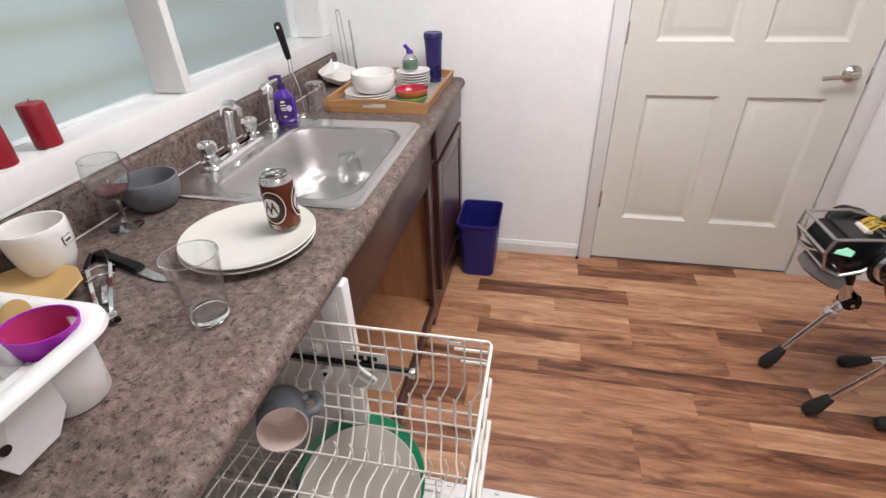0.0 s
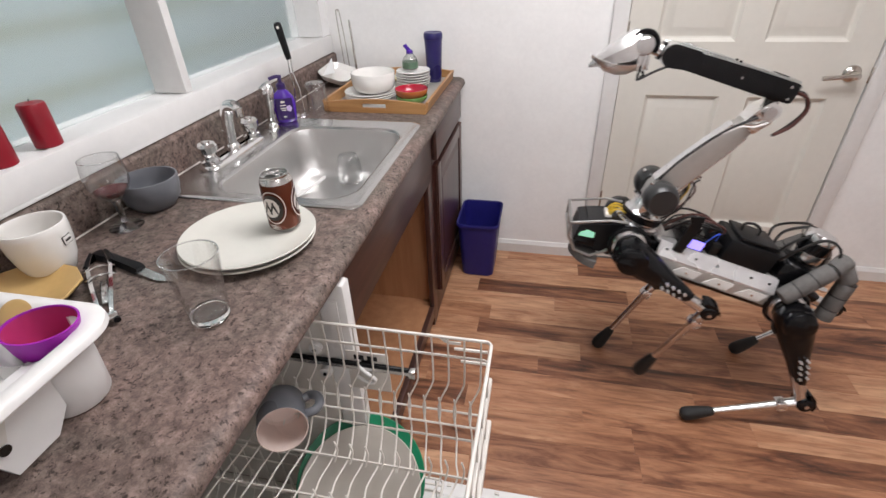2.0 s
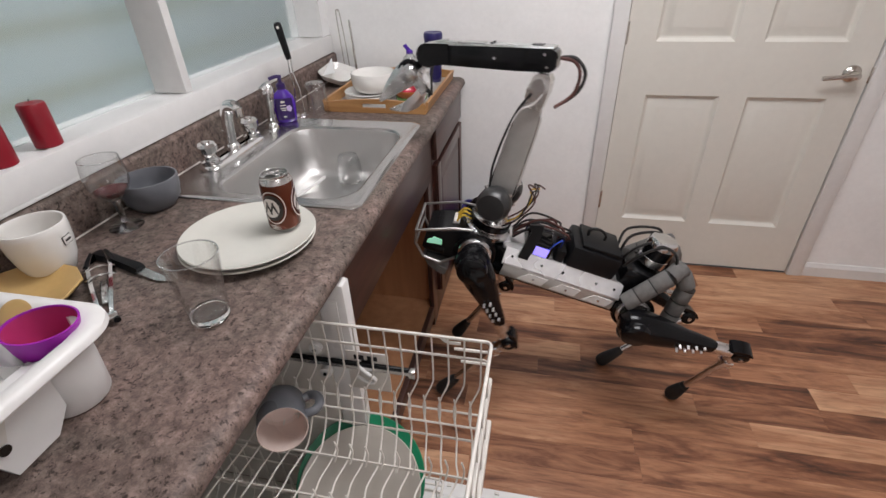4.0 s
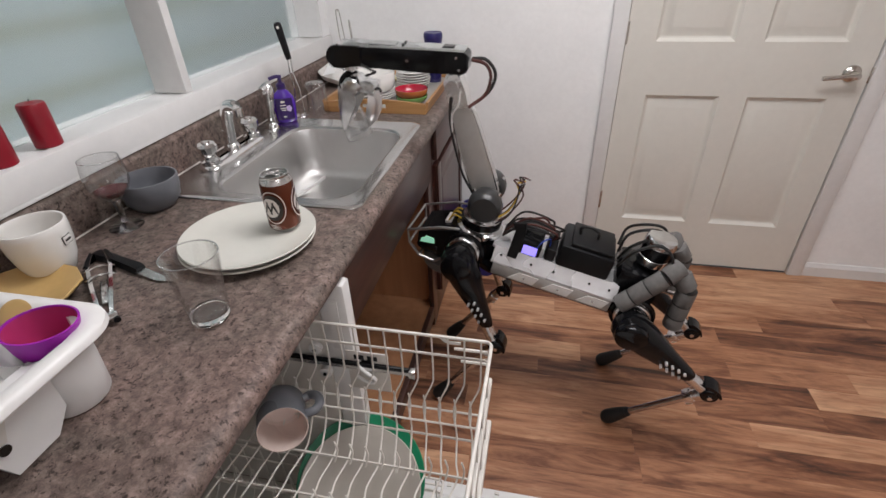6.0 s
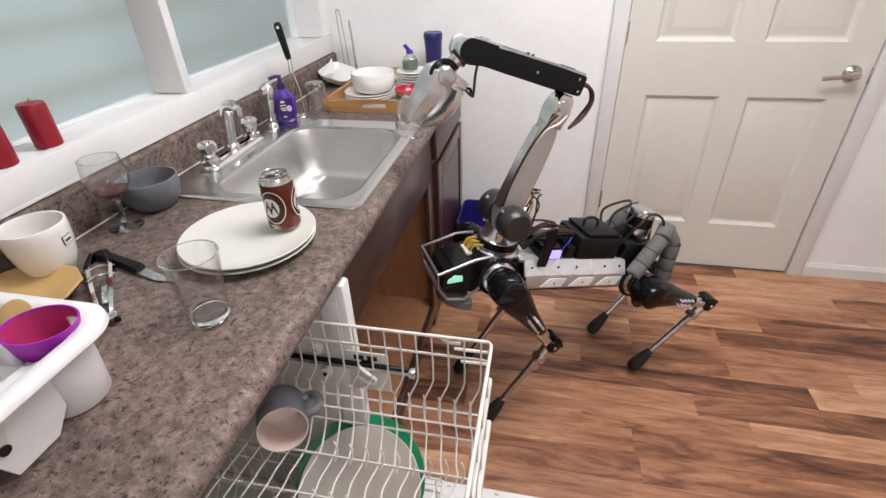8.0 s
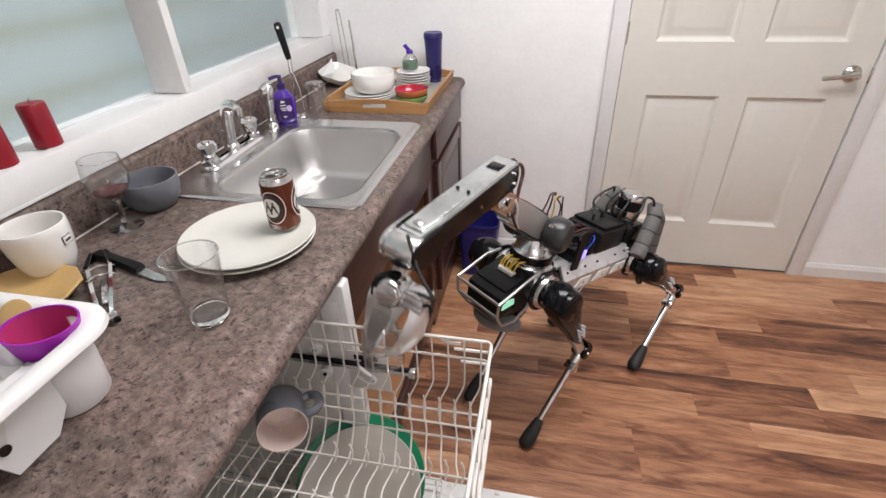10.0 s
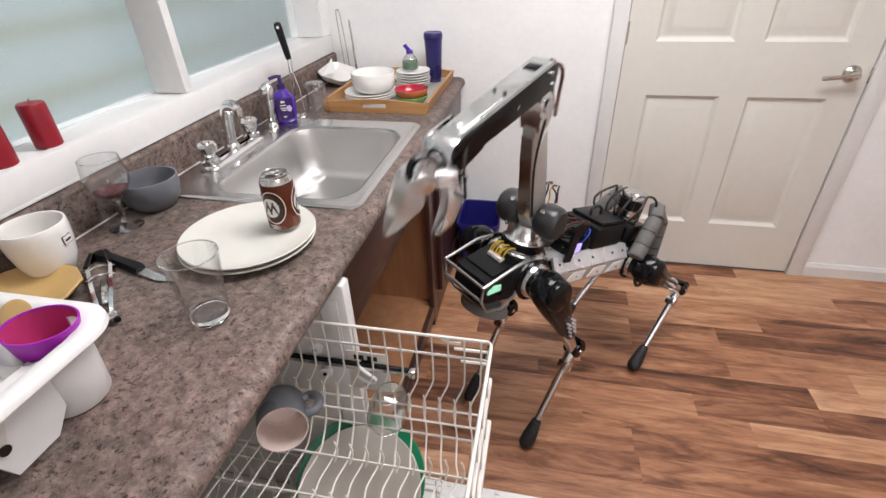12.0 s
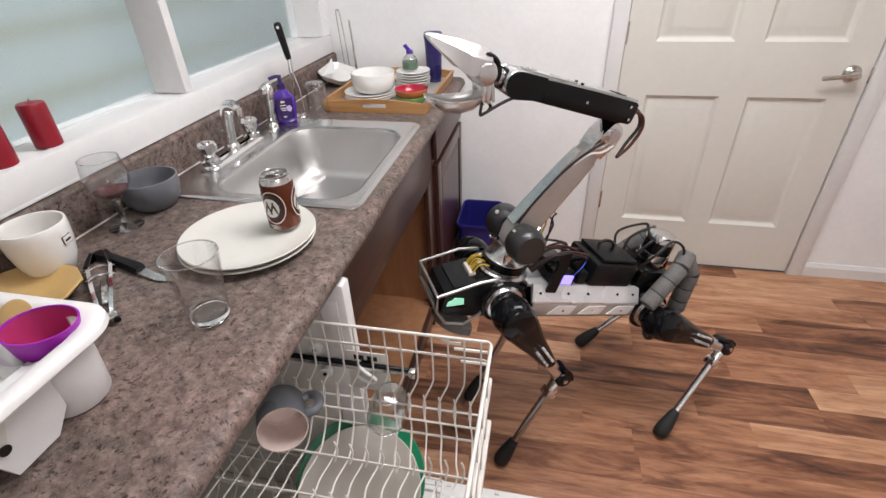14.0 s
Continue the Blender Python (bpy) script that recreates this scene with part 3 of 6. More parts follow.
def rack(name, label, x0, x1, y0, y1, z0, z1, n, tines):
    """A vinyl-coated wire basket: rims, bent cross wires with wavy floors, long floor wires and rows of tines."""
    k = thing(name, label, "dish rack", pose(0, 0, 0))
    def rim_at(z, inset, r):
        pts = [Vector(p) for p in roundrect(x0 + inset, x1 - inset, y0 + inset, y1 - inset, 0.012, z, 4)]
        part("rim_wire", tube(pts, r, 6, closed=True), WIREW, k, smooth=60)
    rim_at(z1, 0.0, 0.0034)
    rim_at(z1 - 0.045, 0.004, 0.0028)
    part("front_bar", box(x1 - 0.004, x1 + 0.004, y0 + 0.02, y1 - 0.01, z1 - 0.10, z1 - 0.083, 0.002), WIREW, k)
    part("front_bar", box(x1 - 0.006, x1 + 0.006, y0 + 0.02, y1 - 0.012, z0 + 0.03, z0 + 0.048, 0.003), WIREW, k)
    step = (x1 - x0 - 0.04) / (n - 1)
    for i in range(n):
        x = x0 + 0.02 + step * i
        inner = [(x, y1 - 0.003, z1), (x, y1 - 0.004, z1 - 0.10), (x - 0.003, y1 - 0.008, z1 - 0.128), (x - 0.017, y1 - 0.022, z1 - 0.160), (x - 0.019, y1 - 0.028, z0 + 0.062), (x - 0.010, y1 - 0.048, z0 + 0.03)]
        m = 9
        for j in range(m):
            u = (j + 0.5) / m
            inner.append((x + (0.006 if j % 2 else -0.004), y1 - 0.07 - u * (y1 - y0 - 0.14), z0 + (0.013 if j % 2 else 0.0) + 0.02 * math.sin(math.pi * u) ** 4))
        inner += [(x - 0.004, y0 + 0.045, z0 + 0.03), (x, y0 + 0.016, z0 + 0.075), (x, y0 + 0.003, z1)]
        wire(k, "cross_wire", bend(inner, 4))
    for j in range(6):
        y = y1 - 0.05 - j * (y1 - y0 - 0.1) / 5
        wire(k, "long_wire", [(x0 + 0.01, y, z0 + 0.02), (x1 - 0.004, y, z0 + 0.02)], 0.0028)
    if z1 > 0.5:
        # raised shelf of two long wires with upright prongs
        for y, z in ((-0.338, 0.605), (-0.355, 0.584)):
            wire(k, "shelf_wire", [(x0 + 0.01, y, z), (x1 - 0.004, y, z)], 0.0024)
        for i in range(n - 1):
            x = x0 + 0.02 + step * i + step * 0.5
            wire(k, "prong", bend([(x, -0.355, 0.584), (x, -0.338, 0.607), (x - 0.003, -0.336, 0.640)], 3), 0.0019)
    for y in tines:
        for i in range(n):
            x = x0 + 0.02 + step * i + step * 0.5
            if x < x1 - 0.02 and not (z0 > 0.5 and -0.19 < x < 0.0 and -0.60 < y < -0.38):
                wire(k, "tine", bend([(x, y, z0 + 0.02), (x + 0.004, y + 0.012, z0 + 0.04), (x - 0.002, y + 0.016, z0 + 0.062)], 3), 0.002)
    for i in range(7):
        y = y0 + 0.06 + i * (y1 - y0 - 0.12) / 6
        wire(k, "end_wire", [(x1, y, z1), (x1 - 0.002, y, z0 + 0.03)])
    part("rack_clip", tube(bend([(x1 - 0.10, y1, z1), (x1 - 0.085, y1, z1 - 0.012), (x1 - 0.06, y1 + 0.002, z1 - 0.014)], 4), 0.0032, 6), WIREW, k)
    for dz in (0.03, 0.062):
        part("hook_wire", tube([(x1 - 0.085 + dz * 0.4, y1 + 0.003, z1 - dz), (x1 - 0.008, y1 + 0.003, z1 - dz)], 0.0032, 6), WIREW, k)
    return k


counter()
sink()
faucet()
cabinets()
dishwasher()
rack("upper_dish_rack", "cream vinyl-coated upper dishwasher rack, pulled out", -0.25, 0.305, -0.835, -0.315, 0.535, 0.79, 17, (-0.46, -0.56, -0.68))

GLASS_SINK = pose(-0.262, 0.432, TOP - 0.165 + 0.100, 180, 0, 0)
GLASS_RACK = pose(0.110, -0.358, 0.662, 180, 14, 0)
TUMBLER = [(0.024, 0.0), (0.030, 0.003), (0.036, 0.018), (0.0400, 0.045), (0.0410, 0.072), (0.0395, 0.092)]
rinsed_glass = thing("rinsed_glass", "clear stemless drinking glass being moved by the gripper", "glass", GLASS_SINK)
part("glass_body", vessel(TUMBLER, 0.0024), thin_glass("wet_clear_glass", (0.975, 0.98, 0.98), 0.10, 1.9), rinsed_glass, smooth=60)
part("rim_bead", tube([(0.0385 * math.cos(a), 0.0385 * math.sin(a), 0.0926) for a in [2 * math.pi * i / 40 for i in range(40)]], 0.0015, 8, closed=True), RIMGLASS, rinsed_glass)


def plate_profile(r, foot, h, t=0.0045):
    """Outer then inner line of a plate: foot, flat well, flared rim."""
    return [(0, 0.002), (foot * 0.92, 0.002), (foot * 0.94, 0.0), (foot, 0.0), (foot + 0.003, 0.003), (r * 0.82, h * 0.45), (r - 0.002, h), (r, h + t * 0.5), (r - 0.002, h + t), (r * 0.82, h * 0.45 + t), (foot * 1.02, 0.003 + t), (0, 0.002 + t)]


def plates_and_can():
    for i in range(2):
        solid("dinner_plate", "large cream dinner plate, stacked in a pair on the counter", "plate", lathe(plate_profile(0.136, 0.085, 0.013), 56), CREAM, pose(-0.212 + 0.002 * i, -0.230, TOP + 0.0005 + 0.0115 * i, 0, 0, 40 * i), group="dinner plates")
    m = pose(-0.150, -0.185, TOP + 0.0195, 0, 0, 0)
    can = thing("soda_can", "opened brown and silver printed soda can on the plates", "can", m)
    part("can_body", lathe([(0, 0.002), (0.026, 0.002), (0.0315, 0.010), (0.0330, 0.016), (0.0330, 0.102), (0.0322, 0.107), (0, 0.107)], 40), CANBROWN, can)
    part("can_neck", lathe([(0.030, 0.1065), (0.0323, 0.1068), (0.0312, 0.111), (0.0272, 0.1185), (0.0262, 0.1170), (0.028, 0.1065)], 40), STEEL, can, "bare aluminium neck")
    part("can_base", lathe([(0, 0.0045), (0.020, 0.003), (0.0238, -0.0004), (0.0265, 0.002), (0.0318, 0.0098), (0.0322, 0.0102)], 40), STEEL, can)
    lid = part("can_lid", lathe([(0.0265, 0.117), (0.0278, 0.119), (0.0278, 0.1225), (0.0265, 0.123), (0.0252, 0.1222), (0.0245, 0.117), (0.0, 0.1175)], 40), STEEL, can, "bare aluminium lid")
    # black disc on the closed lid, for the shade inside an open mouth
    part("mouth", lathe([(0, 0.118), (0.0105, 0.118), (0.0105, 0.1185), (0, 0.1185)], 20), CANBLACK, lid, m=pose(-0.004, -0.010, 0))
    part("pull_tab", tube([(0.007 * math.cos(a) + 0.004, 0.011 * math.sin(a) + 0.006, 0.1205) for a in [2 * math.pi * i / 14 for i in range(14)]], 0.0016, 6, closed=True), STEEL, lid)
    # printed ovals wrapped round the can: plain emblem shapes
    def decal(name, a0, zc, ra, rz, off, mat, parent, lean=0.0):
        rows = []
        for k in (0.0, 0.35, 0.7, 0.9, 1.0):
            row = []
            for i in range(28):
                t = 2 * math.pi * i / 28
                u, w = k * ra * math.cos(t), k * rz * math.sin(t)
                a = radians(a0) + (u + lean * w) / 0.033
                row.append(((0.033 + off) * math.cos(a), (0.033 + off) * math.sin(a), zc + w))
            rows.append(row)
        return part(name, loft(rows), mat, parent)
    for a0 in (-90, 26):
        em = decal("emblem_border", a0, 0.060, 0.0265, 0.036, 0.0003, CANWHITE, can)
        decal("emblem_ring", a0, 0.060, 0.0245, 0.0335, 0.0006, CANBROWN, em)
        decal("emblem_field", a0, 0.060, 0.0215, 0.029, 0.0009, CANBLACK, em)
        decal("emblem_oval", a0 - 6, 0.060, 0.0175, 0.021, 0.0012, CANWHITE, em)
        for k, (u, lean) in enumerate(((-0.009, 0.35), (-0.003, -0.35), (0.003, 0.35), (0.009, -0.35))):
            decal("emblem_stroke", a0 - 6 + math.degrees(u / 0.033), 0.060, 0.0022, 0.014, 0.0015, CANBLACK, em, lean)
    for k in range(3):
        decal("print_bar", -100 + k * 4, 0.020 - k * 0.0035, 0.011, 0.0011, 0.0004, CANWHITE, can)


def glassware():
    g = thing("pint_glass", "empty clear conical pint glass on the counter", "glass", pose(-0.152, -0.457, TOP + 0.0005))
    part("thick_base", lathe([(0.0, 0.0), (0.0285, 0.0), (0.0302, 0.0016), (0.0312, 0.0125), (0.0300, 0.0140), (0.0275, 0.0122), (0.014, 0.0105), (0, 0.0100)], 48), SOLIDGLASS, g, "thick clear glass base", smooth=50)
    part("rim_bead", tube([(0.0426 * math.cos(a), 0.0426 * math.sin(a), 0.1245) for a in [2 * math.pi * i / 40 for i in range(40)]], 0.0012, 8, closed=True), RIMGLASS, g)
    wall = [(0.0314, 0.0128), (0.0318, 0.018), (0.0372, 0.070), (0.0434, 0.1240), (0.0418, 0.1240), (0.0356, 0.070), (0.0302, 0.020), (0.0290, 0.0145)]
    part("glass_body", loft([circle(r, z, 48) for r, z in wall]), CRYSTAL, g, smooth=60)
    w = thing("wine_glass", "stemmed wine glass with a little red wine in it", "glass", pose(-0.531, -0.208, TOP + 0.0005) @ Matrix.Diagonal((1.1, 1.1, 1.0, 1)))
    part("stem", lathe([(0.0, 0.0002), (0.031, 0.0002), (0.0325, 0.0015), (0.030, 0.003), (0.010, 0.006), (0.006, 0.010), (0.0055, 0.03), (0.0065, 0.05), (0.008, 0.064), (0.010, 0.0695), (0, 0.0697)], 36), SOLIDGLASS, w, "clear glass stem and foot", smooth=60)
    part("rim_bead", tube([(0.0344 * math.cos(a), 0.0344 * math.sin(a), 0.1612) for a in [2 * math.pi * i / 36 for i in range(36)]], 0.0009, 8, closed=True), RIMGLASS, w)
    bowl = [(0.0085, 0.066), (0.018, 0.072), (0.031, 0.088), (0.0385, 0.108), (0.0395, 0.122), (0.037, 0.145), (0.0348, 0.1608)]
    part("glass_body", loft([circle(r, z, 44) for r, z in bowl + [(r - 0.0011, z) for r, z in bowl[:0:-1]]]), CRYSTAL, w, smooth=60)
    part("wine", lathe([(0, 0.0726), (0.0178, 0.0766), (0.0272, 0.0878), (0.0300, 0.0915), (0, 0.0915)], 36), WINE, w, "dark red wine")
    solid("upturned_glass", "clear tumbler standing upside down behind the sink", "glass", vessel([(0.030, 0.0), (0.034, 0.004), (0.041, 0.108)], 0.0028), GLASS, pose(-0.447, 0.652, TOP + 0.1098, 180, 0, 0), smooth=60)


def crockery():
    solid("grey_bowl", "matt grey stoneware bowl beside the sink", "bowl", vessel([(0.042, 0.0), (0.046, 0.004), (0.060, 0.022), (0.0655, 0.045), (0.067, 0.072)], 0.0048), GREYGLAZE, pose(-0.537, -0.105, TOP + 0.0005), smooth=60)
    m = thing("white_mug", "large white glazed mug with a small printed label", "mug", pose(-0.543, -0.383, TOP + 0.0005, 0, 0, 34) @ Matrix.Diagonal((1.06, 1.06, 1.06, 1)))
    part("mug_body", vessel([(0.033, 0.0), (0.036, 0.003), (0.046, 0.03), (0.051, 0.06), (0.0525, 0.085), (0.052, 0.096)], 0.0042, 44), CERAMIC, m, smooth=60)
    part("mug_handle", tube(bend([(-0.0475, -0.0240, 0.075), (-0.050, -0.052, 0.078), (-0.052, -0.066, 0.055), (-0.046, -0.054, 0.028), (-0.0405, -0.0235, 0.026)], 6), 0.0055, 10), CERAMIC, m, m=pose(0, 0, 0, 0, 0, -75))
    lb = part("printed_frame", loft([[((0.0522 + d) * math.cos(radians(-22 + a)), (0.0522 + d) * math.sin(radians(-22 + a)), z) for a, z in ((-11, 0.058), (11, 0.058), (11, 0.074), (-11, 0.074))] for d in (0.0, 0.0006)], True, True), CANBLACK, m, "small dark printed label")
    part("printed_ground", loft([[((0.0529 + d) * math.cos(radians(-22 + a)), (0.0529 + d) * math.sin(radians(-22 + a)), z) for a, z in ((-9.5, 0.0592), (9.5, 0.0592), (9.5, 0.0728), (-9.5, 0.0728))] for d in (0.0, 0.0006)], True, True), CERAMIC, lb)
    part("printed_bar", loft([[((0.0536 + d) * math.cos(radians(-22 + a)), (0.0536 + d) * math.sin(radians(-22 + a)), z) for a, z in ((-7, 0.064), (7, 0.064), (7, 0.068), (-7, 0.068))] for d in (0.0, 0.0004)], True, True), CANBLACK, lb)
    oct_ = [(0.105 * math.cos(radians(a)) * (1.0 if a % 90 else 0.94), 0.098 * math.sin(radians(a))) for a in range(0, 360, 30)]
    def ring(k, z):
        return [(x * k, y * k, z) for x, y in oct_]
    solid("mustard_plate", "mustard yellow many-sided plate behind the dish caddy", "plate", loft([ring(0.62, 0.0), ring(0.64, 0.002), ring(0.98, 0.020), ring(1.0, 0.024), ring(0.985, 0.027), ring(0.93, 0.025), ring(0.62, 0.008)], True, True), MUSTARD, pose(-0.508, -0.487, TOP + 0.0005, 0, 0, 8), smooth=50)


def cutlery():
    k = thing("paring_knife", "small paring knife with a black handle", "knife", pose(-0.432, -0.343, TOP + 0.001, 0, 0, -15.6))
    part("handle", loft([[(x, -w + c, 0), (x, w + c, 0), (x, w * 0.8 + c, h), (x, -w * 0.8 + c, h)] for x, w, h, c in ((-0.072, 0.006, 0.010, -0.004), (-0.062, 0.011, 0.014, -0.003), (-0.02, 0.010, 0.014, 0.0), (0.03, 0.010, 0.014, 0.0), (0.058, 0.012, 0.013, 0.001), (0.068, 0.010, 0.011, 0.001))], True, True), BLACKP, k, "black moulded handle", smooth=50)
    part("blade", loft([[(0.066, -0.011, 0.005), (0.066, 0.008, 0.005), (0.066, 0.008, 0.0066)], [(0.125, -0.009, 0.003), (0.125, 0.007, 0.003), (0.125, 0.007, 0.0044)], [(0.150, 0.0045, 0.001), (0.150, 0.006, 0.001), (0.150, 0.006, 0.0022)]], True, True), STEEL, k, "bright steel blade", smooth=0)
    n = thing("nutcracker", "steel hinged nutcracker with black grip pads lying open", "nutcracker", pose(-0.404, -0.412, TOP + 0.001, 0, 0, -44) @ Matrix.Diagonal((1.15, 1.1, 1.0, 1)))
    for s in (1, -1):
        a = part("arm", loft([[(x, s * y - 0.0035, 0.001), (x, s * y + 0.0035, 0.001), (x, s * y + 0.003, h), (x, s * y - 0.003, h)] for x, y, h in ((-0.105, 0.005, 0.012), (-0.09, 0.013, 0.016), (-0.04, 0.017, 0.020), (0.02, 0.014, 0.020), (0.085, 0.009, 0.018), (0.11, 0.007, 0.014))], True, True), CHROME, n, smooth=50)
        part("grip_pad", loft([[(x, s * y - 0.0045, 0.0165 + h), (x, s * y + 0.0045, 0.0165 + h), (x, s * y, 0.022 + h)] for x, y, h in ((-0.10, 0.012, -0.004), (-0.06, 0.018, 0.002), (-0.045, 0.019, 0.003))], True, True), BLACKP, a)
    part("toothed_plate", box(-0.01, 0.06, -0.006, 0.006, 0.001, 0.006, 0.002), STEEL, n)
    for x in (-0.035, -0.005):
        part("spring_wire", tube(bend([(x, -0.022, 0.016), (x + 0.004, 0.0, 0.024), (x, 0.022, 0.016)], 4), 0.0018, 6), CHROME, n)
    h = part("hinge", tube([(0.108, -0.014, 0.009), (0.108, 0.014, 0.009)], 0.008, 12), CHROME, n)
    for y in (-0.012, 0.012):
        part("rivet", tube([(0.118, y, 0.009), (0.122, y, 0.009)], 0.005, 10), BLACKP, h)
    s = thing("serving_spoon", "white plastic spoon handle lying in the sink", "spoon", pose(-0.366, 0.344, TOP - 0.158, 0, 0, 68))
    part("spoon_handle", loft([[(x, -w, z), (x, w, z), (x, w * 0.7, z + 0.005), (x, -w * 0.7, z + 0.005)] for x, w, z in ((-0.075, 0.007, 0.0), (-0.02, 0.006, 0.004), (0.03, 0.006, 0.010), (0.056, 0.007, 0.016), (0.064, 0.004, 0.017))], True, True), WPLASTIC, s, smooth=50)
    part("spoon_bowl", lathe([(0, 0.0), (0.016, 0.001), (0.024, 0.007), (0.0235, 0.0085), (0.0155, 0.0028), (0, 0.0018)], 24), WPLASTIC, s, m=pose(-0.094, 0, -0.002) @ Matrix.Diagonal((1.3, 0.9, 1, 1)))


def dish_caddy():
    c = thing("dish_caddy", "white plastic drying caddy with a corner cup", "dish caddy", pose(0, 0, TOP))
    def rr(i, z, r=0.055):
        return roundrect(-0.455 + i, -0.160 - i, -1.05 + i, -0.578 - i, r, z, 8)
    part("caddy_rim", loft([rr(0.006, 0.106), rr(0, 0.112), rr(0.001, 0.120), rr(0.008, 0.125), rr(0.022, 0.124), rr(0.028, 0.119), rr(0.029, 0.106), rr(0.006, 0.106)]), WPLASTIC, c, smooth=50)
    tub = loft([rr(0.020, 0.1055), rr(0.046, 0.100), rr(0.062, 0.030), rr(0.068, 0.024), rr(0.072, 0.028), rr(0.066, 0.034), rr(0.050, 0.102), rr(0.029, 0.1058)])
    # the tub is open towards the corner cup
    gap = [f for f in tub.faces if (f.calc_center_median().xy - Vector((-0.238, -0.652))).length < 0.064]
    bmesh.ops.delete(tub, geom=gap, context="FACES")
    part("caddy_tub", tub, WPLASTIC, c, smooth=50)
    part("caddy_floor", box(-0.385, -0.233, -0.98, -0.65, 0.022, 0.0275), WPLASTIC, c, smooth=0)
    for cx, cy, rx, ry in ((-0.246, -0.640, 0.054, 0.048), (-0.242, -0.815, 0.050, 0.055)):
        part("cup", loft([circle(rx * k, z, 36, cx, cy, ry * k) for k, z in ((0.55, 0.0005), (0.88, 0.0005), (0.93, 0.004), (0.98, 0.06), (1.0, 0.105), (0.95, 0.105), (0.92, 0.06), (0.86, 0.006))], True, True), WPLASTIC, c)
    w = part("front_wall", loft([[(x + d, y, z) for y, z in ((-0.675, 0.105), (-0.675, 0.030), (-0.70, 0.002), (-0.755, 0.002), (-0.765, 0.03), (-0.765, 0.105))] for x, d in ((-0.222, 0), (-0.206, 0))], True, True), WPLASTIC, c, smooth=10)
    # grey patch and black disc on the uncut wall imitate shaded openings
    part("slot_shade", loft([[(-0.2055 + d, y, z) for y, z in ((-0.728, 0.095), (-0.745, 0.052), (-0.760, 0.052), (-0.760, 0.095))] for d in (0, 0.0012)], True, True), TUBGREY, w, smooth=0)
    part("hole_shade", tube([(-0.2042, -0.752, 0.045), (-0.203, -0.752, 0.045)], 0.007, 14), CANBLACK, w)
    part("rim_mark", box(-0.2095, -0.2065, -0.672, -0.648, 0.101, 0.1025), CANBLACK, c, smooth=0)
    b = thing("silicone_cup", "magenta silicone baking cup with a coral inside", "bowl", pose(-0.228, -0.641, TOP + 0.080, 3, 4, 30) @ Matrix.Diagonal((1.04, 1.04, 1.0, 1)))
    outer = [(0.026, 0.0), (0.029, 0.002), (0.036, 0.03), (0.0405, 0.054)]
    def oval(k, z):
        return circle(k, z, 40, ry=k * 0.86)
    part("cup_outside", loft([oval(r, z) for r, z in outer] + [oval(0.0408, 0.056), oval(0.0385, 0.0565), oval(0.0378, 0.054)], True), MAGENTA, b)
    part("cup_inside", loft([oval(r, z) for r, z in ((0.0376, 0.054), (0.0335, 0.03), (0.0265, 0.005), (0.02, 0.004))], False, True), CORAL, b)
    y = thing("yellow_spoon", "mustard yellow spoon head standing in the caddy", "spoon", pose(-0.315, -0.612, TOP + 0.028, 0, 0, 0))
    part("spoon_head", lathe([(0, 0), (0.020, 0.001), (0.026, 0.004), (0.021, 0.006), (0, 0.005)], 24), MUSTARD, y, m=pose(0.010, 0.0, 0.080, 50, 12, 0))
    part("spoon_stem", tube([(0, 0.0, 0.0), (0.004, 0.004, 0.062)], 0.005, 8), MUSTARD, y)


